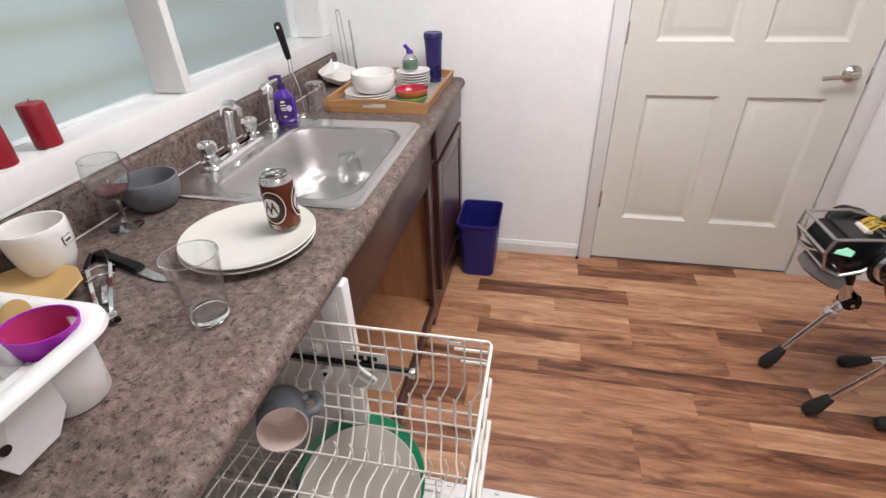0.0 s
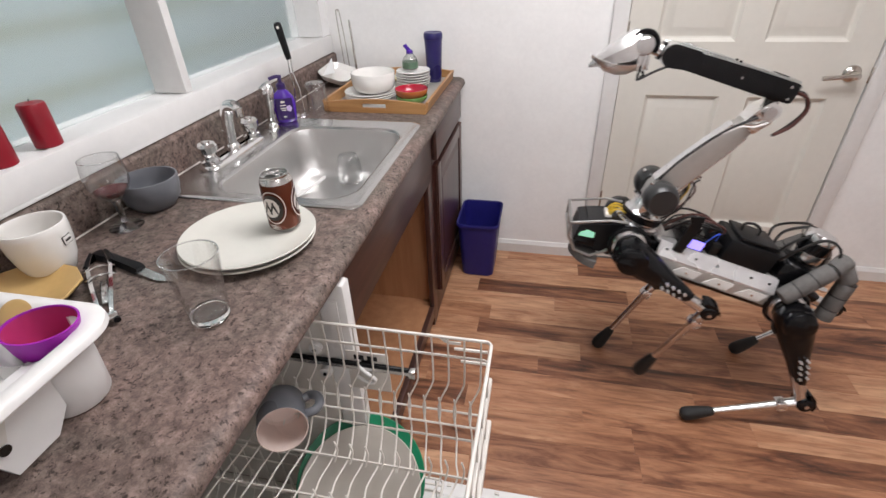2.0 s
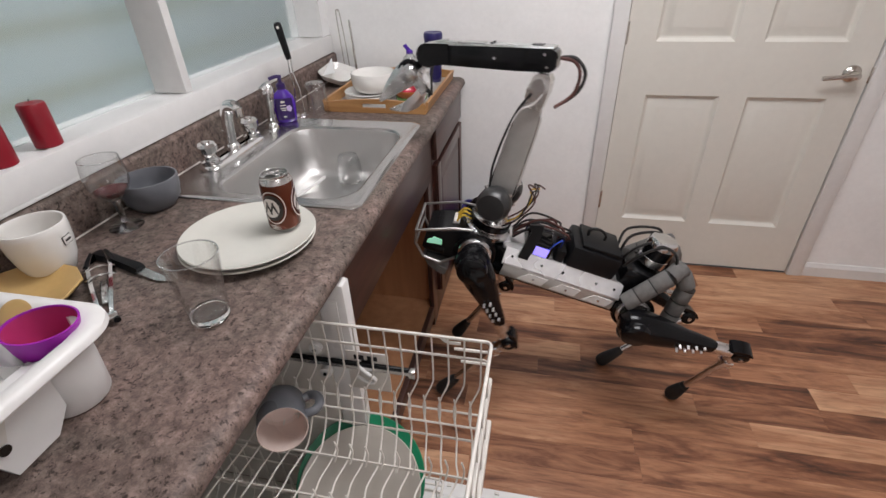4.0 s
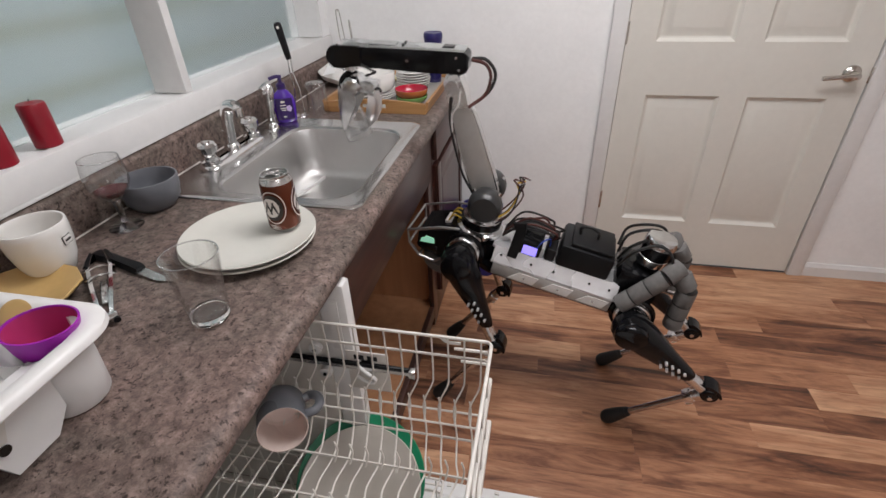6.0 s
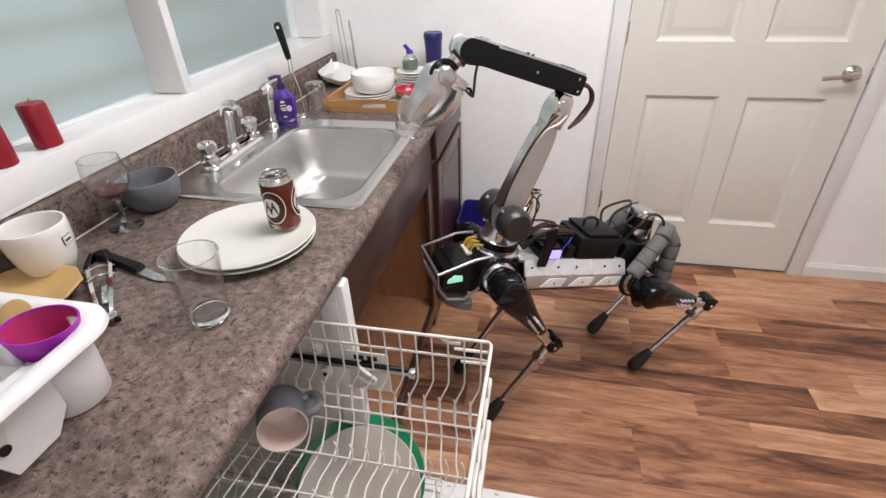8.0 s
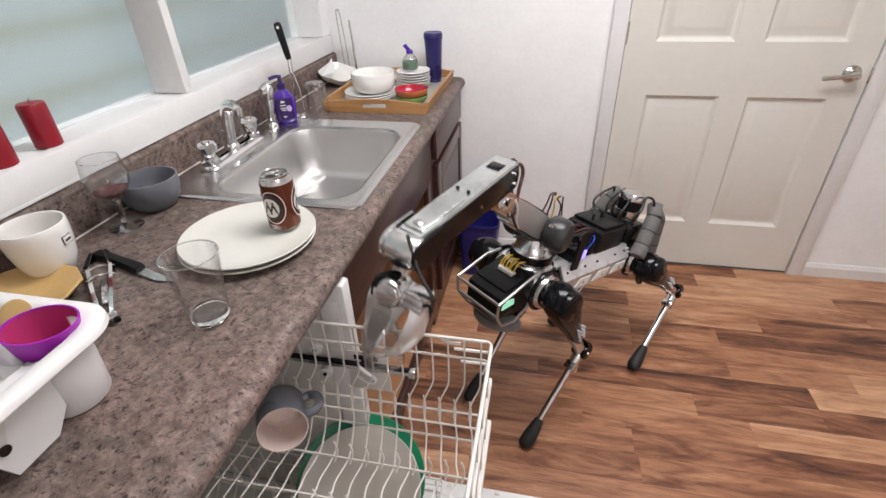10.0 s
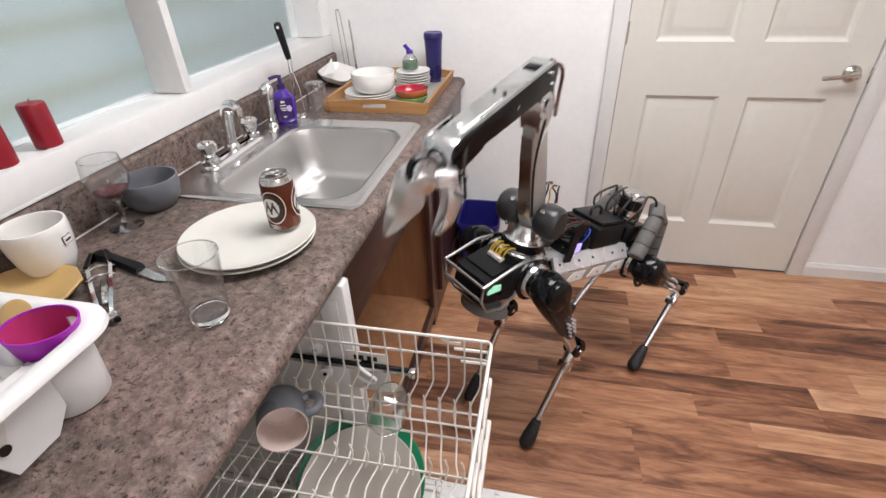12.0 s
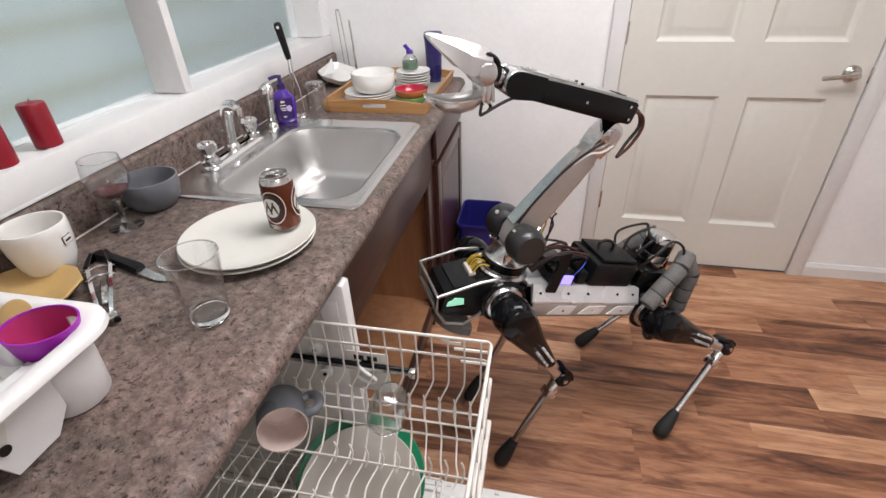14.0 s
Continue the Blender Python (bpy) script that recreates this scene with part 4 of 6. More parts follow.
def soap_and_tools():
    s = thing("soap_dispenser", "purple liquid hand soap bottle with a dark pump", "soap dispenser", pose(-0.512, 0.533, TOP + 0.0045, 0, 0, 28))
    part("bottle", loft([circle(rx, z, 36, ry=ry) for rx, ry, z in ((0.030, 0.019, 0.0), (0.034, 0.022, 0.004), (0.036, 0.024, 0.03), (0.038, 0.024, 0.06), (0.034, 0.022, 0.085), (0.022, 0.016, 0.102), (0.013, 0.012, 0.110), (0.012, 0.011, 0.116))], True, True), PURPLE, s, "translucent purple bottle")
    lb = part("front_label", loft([[(x * 0.028, -0.0205 - 0.0045 * math.cos(x * 1.25), z) for x in (-1, -0.6, -0.2, 0.2, 0.6, 1)] for z in (0.012, 0.084)], ring=False), DKPURPLE, s, "dark purple printed label")
    for i, (z, w) in enumerate(((0.073, 0.013), (0.062, 0.018), (0.053, 0.020), (0.046, 0.016), (0.024, 0.010))):
        part("label_bar", box(-0.004 - w / 2, -0.004 + w / 2, -0.0262, -0.0254, z - (0.002 if i else 0.003), z + (0.001 if i else 0.003)), CANWHITE, lb, smooth=0)
    for k in range(5):
        a = radians(72 * k)
        part("label_flower", lathe([(0, 0), (0.0048, 0), (0.0048, 0.0008), (0, 0.0008)], 10), plain("lilac_print", (0.55, 0.42, 0.72), 0.5) if k == 0 else bpy.data.materials["lilac_print"], lb, m=pose(0.014 + 0.005 * math.cos(a), -0.0255, 0.05 + 0.006 * math.sin(a), 90, 0, 0))
    p = part("pump", lathe([(0, 0.112), (0.0155, 0.112), (0.0155, 0.128), (0.008, 0.132), (0.006, 0.134), (0.006, 0.148), (0, 0.149)], 20), DKPURPLE, s, "dark purple pump head")
    part("nozzle", tube(bend([(0.006, 0, 0.150), (-0.012, -0.004, 0.152), (-0.034, -0.008, 0.147)], 4), 0.0058, 10), DKPURPLE, p)
    w = thing("potato_masher", "steel potato masher with a black handle, stood upright", "masher", pose(-0.485, 0.598, TOP + 0.0005, 0, 0, 0))
    top, mid = Vector((-0.030, -0.004, 0.312)), Vector((-0.012, -0.002, 0.197))
    hd = part("handle", tube([mid.lerp(top, u) for u in (0, 0.03, 0.2, 0.6, 0.85, 0.97, 1.0)], 0.0115, 14, None, [0.72, 0.85, 0.95, 1.05, 1.12, 1.0, 0.5]), BLACKP, w, "black moulded handle")
    part("hang_hole", tube([top + Vector((0.006, -0.0125, -0.014)), top + Vector((0.006, -0.0095, -0.014))], 0.0045, 12), CANWHITE, hd)
    for sx in (1, -1):
        part("shank_wire", tube(bend([mid + Vector((0.005 * sx, 0, 0.004)), mid + Vector((0.006 * sx, 0, -0.05)), Vector((0.009 * sx - 0.004, -0.001, 0.10)), Vector((0.014 * sx - 0.006, 0.0, 0.055)), Vector((0.022 * sx - 0.010, 0.0, 0.004))], 5), 0.0026, 8), CHROME, w)
    part("mashing_wire", tube(bend([(-0.034, -0.02, 0.003), (-0.025, 0.02, 0.003), (-0.016, -0.02, 0.003), (-0.006, 0.02, 0.003), (0.004, -0.02, 0.003), (0.012, 0.02, 0.003)], 5), 0.0026, 8), CHROME, w)
    t = thing("wire_stand", "thin steel wire stand against the wall", "stand", pose(-0.515, 1.185, TOP + 0.0005))
    part("stand_base", lathe([(0, 0), (0.045, 0), (0.046, 0.003), (0.02, 0.006), (0, 0.006)], 24), NICKEL, t)
    part("wire_loop", tube(bend([(-0.028, 0, 0.004), (-0.036, 0, 0.15), (-0.040, 0, 0.272), (-0.032, 0, 0.282), (-0.024, 0, 0.27), (-0.014, 0, 0.15), (-0.006, 0, 0.004)], 5), 0.0022, 8), NICKEL, t)
    part("stand_rod", tube([(0.026, 0, 0.002), (0.016, 0, 0.235), (0.0155, 0, 0.245)], 0.0052, 10, None, [1, 0.8, 0.3]), NICKEL, t)
    d = thing("shallow_dish", "shallow white dish leaning in the counter corner", "dish", pose(-0.540, 1.075, TOP + 0.026, 6, 16, 0) @ Matrix.Diagonal((1.2, 1.2, 1.3, 1)))
    part("dish_body", loft([roundrect(-0.058 * k, 0.058 * k, -0.075 * k, 0.075 * k, 0.035 * k, z, 6) for k, z in ((0.7, 0.0), (0.8, 0.002), (0.97, 0.018), (1.0, 0.022), (0.97, 0.023), (0.78, 0.006))], True, True), CERAMIC, d)
    solid("paper_napkin", "folded white paper napkin on the dish", "napkin", loft([[(-0.045, -0.05, 0.0), (0.012, -0.045, 0.012), (-0.022, 0.02, 0.058)], [(-0.043, -0.049, 0.002), (0.013, -0.044, 0.015), (-0.021, 0.021, 0.061)]], True, True), PAPER, pose(-0.540, 1.065, TOP + 0.046), smooth=0)


def tray_group():
    t = thing("serving_tray", "bamboo serving tray with cut-out handles", "tray", pose(0, 0, TOP))
    x0, x1, y0, y1 = -0.432, -0.046, 0.668, 1.200
    part("tray_floor", box(x0 + 0.01, x1 - 0.01, y0 + 0.01, y1 - 0.01, 0.001, 0.008), plain("grey_tray_liner", (0.36, 0.35, 0.33), 0.45), t, "pale grey lined tray floor", smooth=0)
    for y, o in ((y0, -1), (y1 - 0.010, 1)):
        # end board with an arched top and a handle slot, built round the slot
        cx = (x0 + x1) / 2
        def topz(x):
            return 0.036 + 0.013 * math.cos((x - cx) / 0.193 * math.pi / 2)
        def strip(a, b, za, zb, n=8):
            xs = [a + (b - a) * i / n for i in range(n + 1)]
            return loft([[(x, yy, (za(x) if callable(za) else za)) for x in xs] + [(x, yy, (zb(x) if callable(zb) else zb)) for x in reversed(xs)] for yy in (y, y + 0.010)], True, True)
        e = part("end_board", strip(x0, cx - 0.045, 0.0005, topz), BAMBOO, t, smooth=20)
        part("end_piece", strip(cx + 0.045, x1, 0.0005, topz), BAMBOO, e, smooth=20)
        part("end_piece", strip(cx - 0.0449, cx + 0.0449, 0.0005, 0.018), BAMBOO, e, smooth=20)
        part("handle_bar", strip(cx - 0.0449, cx + 0.0449, 0.033, topz), BAMBOO, e, smooth=20)
    for a, b, lean in ((x0, x0 + 0.010, -0.008), (x1 - 0.010, x1, 0.008)):
        part("side_board", loft([[(a, y, 0.0005), (b, y, 0.0005), (b + lean, y, 0.040), (a + lean, y, 0.040)] for y in (y0 + 0.0102, y1 - 0.0102)], True, True), BAMBOOY, t, smooth=0)
    zt = TOP + 0.009
    for i in range(3):
        solid("side_plate", "white glazed side plate in a stack on the tray", "plate", lathe(plate_profile(0.101, 0.06, 0.011, 0.004), 44), CERAMIC, pose(-0.306 + 0.002 * (i % 2), 0.835, zt + 0.0085 * i), group="white plates on the tray")
    for i in range(2):
        solid("white_bowl", "white glazed cereal bowl, nested on the plates", "bowl", vessel([(0.056, 0.0), (0.062, 0.003), (0.077, 0.013), (0.0825, 0.030), (0.0845, 0.056)], 0.004, 44), CERAMIC, pose(-0.291, 0.838, zt + 0.0265 + 0.015 * i), group="white bowls on the tray", smooth=60)
    for i in range(6):
        solid("saucer", "small white saucer in a tall stack on the tray", "plate", lathe(plate_profile(0.072, 0.040, 0.010, 0.0036), 40), CERAMIC, pose(-0.186 + 0.0015 * (i % 3), 1.035, zt + 0.0102 * i), group="white saucers on the tray")
    solid("snack_bowl", "green shallow snack bowl under an orange one", "bowl", vessel([(0.036, 0.0), (0.042, 0.003), (0.058, 0.014), (0.0605, 0.026)], 0.0034, 40), LEAFG, pose(-0.128, 0.790, zt), group="coloured snack bowls", smooth=60)
    sb = thing("snack_bowl", "orange snack bowl with a crimson inside, nested on top", "bowl", pose(-0.128, 0.790, zt + 0.0165), group="coloured snack bowls")
    part("bowl_outside", loft([circle(r, z, 40) for r, z in ((0.038, 0.0), (0.044, 0.003), (0.0585, 0.016), (0.063, 0.034), (0.0625, 0.0355))], True), ORANGE, sb, smooth=60)
    part("bowl_inside", loft([circle(r, z, 40) for r, z in ((0.0625, 0.0355), (0.0605, 0.0355), (0.0595, 0.033), (0.055, 0.016), (0.040, 0.005))], False, True), CRIMSON, sb, "glossy crimson inside", smooth=60)
    c = thing("travel_tumbler", "tall indigo plastic travel tumbler", "tumbler", pose(-0.112, 1.120, zt) @ Matrix.Diagonal((1, 1, 0.95, 1)))
    part("tumbler_body", lathe([(0, 0), (0.029, 0.0), (0.030, 0.003), (0.037, 0.178), (0, 0.178)], 36), INDIGO, c)
    part("tumbler_lid", lathe([(0, 0.1785), (0.0385, 0.1785), (0.0395, 0.184), (0.039, 0.200), (0.036, 0.206), (0.030, 0.204), (0, 0.203)], 36), INDIGO, c)
    b = thing("water_bottle", "small clear water bottle with a violet spout and green label", "bottle", pose(-0.198, 1.050, zt + 0.0655) @ Matrix.Diagonal((1.15, 1.15, 1.0, 1)))
    part("bottle_body", vessel([(0.024, 0.0), (0.027, 0.003), (0.028, 0.030), (0.025, 0.042), (0.014, 0.056), (0.011, 0.060)], 0.0012), GLASS, b)
    part("bottle_label", lathe([(0.0284, 0.004), (0.0288, 0.004), (0.0288, 0.029), (0.0284, 0.029)], 32), LABELG, b, "dark green wrap label")
    lid = part("bottle_cap", lathe([(0, 0.060), (0.0125, 0.060), (0.0125, 0.070), (0.008, 0.074), (0, 0.075)], 20), PURPLE, b)
    part("spout", tube([(0, 0, 0.07), (-0.010, -0.003, 0.084), (-0.016, -0.004, 0.094)], 0.007, 10), PURPLE, lid)
    solid("straw_plate", "pale yellow oval plate behind the bowls", "plate", loft([circle(0.070 * k, z, 36, ry=0.045 * k) for k, z in ((0.6, 0.0), (0.97, 0.010), (1.0, 0.012), (0.97, 0.014), (0.6, 0.004))], True, True), plain("straw_glaze", (0.62, 0.55, 0.32), 0.3), pose(-0.270, 1.120, TOP + 0.0095), smooth=50)


def candles():
    for y, h, x in ((-0.188, 0.090, -0.660), (-0.298, 0.078, -0.652)):
        c = thing("pillar_candle", "deep red pillar candle on the window sill", "candle", pose(x, y, 1.0882), group="red pillar candles")
        part("wax", lathe([(0, 0), (0.0245, 0), (0.026, 0.002), (0.026, h - 0.006), (0.0235, h - 0.001), (0.018, h), (0.010, h - 0.0005), (0.004, h + 0.002), (0, h + 0.002)], 32), RED, c)
        part("wick", tube([(0, 0, h), (0.001, 0, h + 0.007)], 0.0012, 6), WICK, c)


def rack_load():
    axis = Vector((0.50, -0.76, 0.26)).normalized()
    m = Matrix.Translation((-0.096, -0.447, 0.612)) @ axis.to_track_quat("Z", "Y").to_matrix().to_4x4() @ turn_z(10) @ Matrix.Diagonal((1.20, 1.20, 1.05, 1)) @ pose(0, 0, -0.095)
    g = thing("grey_mug", "slate grey mug with a pale pink inside, tipped in the rack", "mug", m)
    part("mug_outside", loft([circle(r, z, 40) for r, z in ((0.034, 0.0), (0.038, 0.002), (0.042, 0.008), (0.0425, 0.094), (0.0418, 0.0955))], True), MUGGREY, g)
    part("mug_inside", loft([circle(r, z, 40) for r, z in ((0.0418, 0.0955), (0.0400, 0.0955), (0.0390, 0.093), (0.0385, 0.012), (0.034, 0.006))], False, True), MUGIN, g, "pale pink glazed inside")
    part("mug_handle", tube(bend([(0.040, 0, 0.078), (0.058, 0, 0.080), (0.068, 0, 0.062), (0.066, 0, 0.036), (0.054, 0, 0.020), (0.040, 0, 0.022)], 5), 0.0082, 12), MUGGREY, g)
    face = Vector((0.10, -0.42, 0.90)).normalized()
    base = face.to_track_quat("Z", "Y").to_matrix().to_4x4()
    for name, label, mat, d, r in (("green_plate", "green-rimmed plate standing in the lower rack", GREENR, -0.022, 0.148), ("grey_plate", "pale stone-grey plate standing in the lower rack", PLATEGREY, 0.0, 0.139)):
        at = Vector((0.026, -0.412, 0.378)) + face * d * 0.6 + Vector((-0.004, 0.018, 0.010)) * (1 if d else 0)
        solid(name, label, "plate", lathe(plate_profile(r, 0.10, 0.014), 56), mat, Matrix.Translation(at) @ base, smooth=40)
    b = thing("cutlery_basket", "pale grey slotted cutlery basket in the lower rack", "basket", pose(0.02, -0.62, 0.21))
    part("basket_shell", loft([roundrect(-0.12 * k, 0.12 * k, -0.07 * k, 0.07 * k, 0.015, z) for k, z in ((0.94, 0.0), (1, 0.14), (0.95, 0.14), (0.9, 0.006))], True, True), TUBGREY, b)
    # shell is not pierced; black strips imitate the shade inside its slots
    for i in range(9):
        part("slot_shade_strip", box(-0.10 + i * 0.024, -0.090 + i * 0.024, 0.0690, 0.0712, 0.05, 0.12), CANBLACK, b, smooth=0)


def turn_z(a):
    return Matrix.Rotation(radians(a), 4, "Z")


def waste_bin():
    b = thing("waste_bin", "blue plastic waste bin beside the cabinet", "waste bin", pose(0.103, 1.075, 0.001))
    def rr(k, ky, z, i=0.0):
        return roundrect(-0.098 * k + i, 0.098 * k - i, -0.130 * ky + i, 0.130 * ky - i, 0.030, z, 6)
    part("bin_body", loft([rr(0.76, 0.74, 0.0), rr(0.79, 0.77, 0.004), rr(0.985, 0.985, 0.296), rr(0.985, 0.985, 0.298, 0.003), rr(0.80, 0.78, 0.008, 0.003)], True, True), BLUEP, b)
    part("bin_rim", loft([rr(0.99, 0.99, 0.288), rr(1.03, 1.02, 0.290), rr(1.04, 1.03, 0.302), rr(1.02, 1.01, 0.309), rr(0.98, 0.98, 0.306), rr(0.975, 0.975, 0.297)]), BLUEP, b)


plates_and_can()
glassware()
crockery()
cutlery()
dish_caddy()
soap_and_tools()
tray_group()
candles()
rack("lower_dish_rack", "cream vinyl-coated lower dishwasher rack", -0.42, 0.20, -0.83, -0.32, 0.20, 0.32, 12, (-0.45, -0.6))
rack_load()
waste_bin()

# ---- the walking robot ----
ROBBLACK = plain("satin_black_shell", (0.006, 0.006, 0.007), 0.16, spec=0.25, rv=0.05, vary=0.2, relief=0.05, space="Object")
ROBALU = plain("worn_aluminium", (0.74, 0.74, 0.745), 0.21, 1.0, scale=45, vary=0.10, relief=0.10, space="Object")
PEARL = plain("silver_cast_shell", (0.72, 0.71, 0.705), 0.28, 0.8, scale=24, vary=0.12, relief=0.08, space="Object")
ARMGREY = plain("silver_arm_paint", (0.50, 0.485, 0.465), 0.34, 0.45, scale=30, vary=0.08, space="Object")
SIDEWHITE = plain("bare_side_plate", (0.74, 0.73, 0.74), 0.3, 0.55, scale=30, vary=0.08, space="Object")
COVER = plain("scuffed_aluminium_cover", (0.60, 0.62, 0.61), 0.30, 0.9, scale=26, vary=0.22, relief=0.08, space="Object")
DRUMGREY = plain("charcoal_moulded_cap", (0.030, 0.030, 0.031), 0.34, vary=0.15, relief=0.12, space="Object")
CAGE = plain("dull_steel_tube", (0.42, 0.41, 0.40), 0.32, 0.9, vary=0.12, space="Object")
FOIL = plain("crumpled_silver_wrap", (0.80, 0.79, 0.78), 0.16, 1.0, scale=55, vary=0.1, relief=1.0, space="Object")
WINDOW = plain("milky_plate_insert", (0.84, 0.82, 0.80), 0.35, 0.0, vary=0.05, space="Object")
PADGREY = plain("grey_foam_padding", (0.15, 0.142, 0.136), 0.9, scale=70, vary=0.15, relief=0.3, space="Object")
CABLE = plain("black_cable", (0.012, 0.011, 0.011), 0.45, vary=0.2, space="Object")
REDCABLE = plain("brown_red_cable", (0.07, 0.016, 0.012), 0.45, vary=0.2, space="Object")
YELLOW = plain("yellow_connector", (0.62, 0.40, 0.03), 0.4, vary=0.1, space="Object")
LEDGREEN = glow("green_status_display", (0.38, 0.85, 0.60), 0.55)
LEDPURPLE = glow("violet_status_display", (0.32, 0.26, 1.0), 1.6)

# joints in the robot's own space: x ahead, y to its left, z up
HX, HY, HRZ = 0.269, 0.148, -0.030
THIGH, SHANK = 0.324, 0.349
SHX, SHZ = 0.251, 0.166
UPPER, FORE, FOREUP, WRISTL, JAWL = 0.347, 0.307, 0.062, 0.084, 0.131


def rod(p, q, r0, r1, n=20, bm=None, rings=((0.0, 1.0), (1.0, 1.0))):
    """A turned rod from p to q: rings give shares of the way and scale the radius between r0 and r1."""
    p, q = Vector(p), Vector(q)
    return tube([p.lerp(q, u) for u, _ in rings], 1.0, n, bm, [(r0 + (r1 - r0) * u) * s for u, s in rings])


def drum(x, y0, y1, z, r, n=28, bm=None, edge=0.012):
    """A drum across the robot, with rounded rims."""
    e = edge
    pts = [(x, y0, z), (x, y0 + 0.0005, z), (x, y0 + e * 0.4, z), (x, y0 + e, z), (x, y1 - e, z), (x, y1 - e * 0.4, z), (x, y1 - 0.0005, z), (x, y1, z)]
    return tube(pts, r, n, bm, [0.02, 0.78, 0.94, 1, 1, 0.94, 0.78, 0.02])


def robot_trunk(rob):
    part("spine_box", box(-0.25, 0.25, -0.055, 0.055, -0.045, 0.03, 0.012), ROBBLACK, rob)
    part("belly_pan", loft([[(x, s * w, z) for s, z in ((-1, -0.045), (-0.8, -0.068), (0.8, -0.068), (1, -0.045), (1, -0.030), (-1, -0.030))] for x, w in ((-0.26, 0.05), (-0.22, 0.085), (0.18, 0.085), (0.24, 0.06))], True, True), ROBBLACK, rob)
    for s in (1, -1):
        sp = part("side_plate", loft([[(x, s * y, z) for y, z in ((0.062, 0.046), (0.068, 0.046), (0.094, 0.004), (0.094, -0.002), (0.088, -0.002), (0.060, 0.040))] for x in (-0.205, 0.180)], True, True), SIDEWHITE, rob, "bright bare aluminium side plate", smooth=10)
        lp = part("lower_plate", box(-0.200, 0.172, s * 0.0905 - 0.0025, s * 0.0905 + 0.0025, -0.046, -0.0025, 0.002), ARMGREY, rob, "dull metal lower side plate")
        for x in (-0.150, -0.042, 0.066):
            part("plate_insert", loft([[(x + a * 0.040 - 0.010 * b, s * (0.0931 + d), -0.024 + b * 0.015) for a, b in ((-1, -1), (1, -1), (0.75, 1), (-0.8, 1))] for d in (0.0, 0.0025)], True, True), WINDOW, lp, "milky white insert", smooth=0)
            part("insert_bolt", tube([(x + 0.002, s * 0.0957, -0.024), (x + 0.002, s * 0.0985, -0.024)], 0.004, 10), ROBALU, lp)
        for x in (-0.18, -0.12, -0.01, 0.06, 0.155):
            part("screw", tube([(x, s * 0.0795, 0.024), (x, s * 0.0835, 0.0265)], 0.0038, 10), ROBBLACK, sp)
    part("top_deck", box(-0.21, 0.19, -0.060, 0.060, 0.030, 0.042, 0.003), SIDEWHITE, rob)
    bx = part("battery_case", box(-0.165, -0.005, -0.07, 0.072, 0.0425, 0.122, 0.012), BLACKP, rob, "black ribbed battery case")
    part("case_lid", box(-0.155, -0.03, -0.062, 0.064, 0.1225, 0.134, 0.005), BLACKP, bx)
    part("case_handle", tube(bend([(-0.05, 0.0, 0.132), (-0.048, 0.0, 0.156), (-0.075, 0.0, 0.164), (-0.10, 0.0, 0.152), (-0.104, 0.0, 0.132)]), 0.0045, 8), CABLE, bx)
    part("case_step", box(0.0, 0.032, -0.06, 0.064, 0.0425, 0.088, 0.008), BLACKP, bx)
    ec = part("electronics_box", box(0.045, 0.125, -0.062, 0.068, 0.0425, 0.088, 0.006), ROBBLACK, rob, "black electronics box with a lit violet display")
    part("violet_display", box(0.056, 0.100, 0.0685, 0.0705, 0.049, 0.080, 0.0008), LEDPURPLE, ec, smooth=0)
    part("blue_cable", tube(bend([(0.06, 0.07, 0.08), (0.05, 0.078, 0.115), (0.03, 0.06, 0.12), (0.025, 0.05, 0.09)]), 0.002, 6), plain("blue_cable", (0.03, 0.08, 0.5), 0.4), ec)
    part("antenna_bracket", loft([[(0.105 + a, 0.076 + d, z) for a, z in ((0.004, 0.03), (0.034, 0.03), (0.030, 0.13), (0.044, 0.15), (0.004, 0.162), (-0.002, 0.12))] for d in (0, 0.009)], True, True), BLACKP, rob, "black folded bracket", smooth=0)
    rng = random.Random(3)
    for i in range(9):
        y = -0.05 + i * 0.012
        p = [(0.17, y * 0.6, 0.06), (0.14 - rng.random() * 0.05, y, 0.10 + rng.random() * 0.035), (0.06 - rng.random() * 0.06, y + 0.01, 0.105 + rng.random() * 0.03), (0.03, y, 0.09)]
        part("wire_loom", tube(bend(p, 5), 0.0035, 6), (CABLE, REDCABLE, CABLE)[i % 3], rob)
    # rear: sensor dome on its post, cables, padded roll bars
    dm = part("sensor_dome", lathe([(0, -0.062), (0.043, -0.062), (0.045, -0.055), (0.045, -0.035), (0.042, -0.033), (0.042, 0.002), (0.045, 0.004), (0.045, 0.018), (0.040, 0.028), (0.025, 0.032), (0, 0.033)], 28), ROBALU, rob, "silver scanning sensor with a black band", pose(-0.266, 0.005, 0.178))
    part("sensor_band", lathe([(0.0422, -0.0325), (0.0445, -0.0325), (0.0445, 0.0015), (0.0422, 0.0015)], 28), ROBBLACK, dm)
    part("rear_mount", box(-0.315, -0.185, -0.07, 0.07, 0.0, 0.102, 0.016), ROBBLACK, rob)
    part("rear_spar", tube([(-0.40, 0.0, 0.03), (-0.18, 0.0, 0.03)], 0.009, 10), ROBALU, rob)
    for i in range(4):
        y = -0.075 + 0.048 * i
        j = rng.random
        part("sensor_cable", tube(bend([(-0.175, y * 0.8, 0.10), (-0.205 + 0.02 * j(), y * 1.2, 0.15 + 0.03 * j()), (-0.25, y * 0.9, 0.195 + 0.018 * j()), (-0.295, y * 1.1, 0.17 + 0.02 * j()), (-0.32, y * 1.2, 0.09)], 5), 0.0044, 6), CABLE, rob)
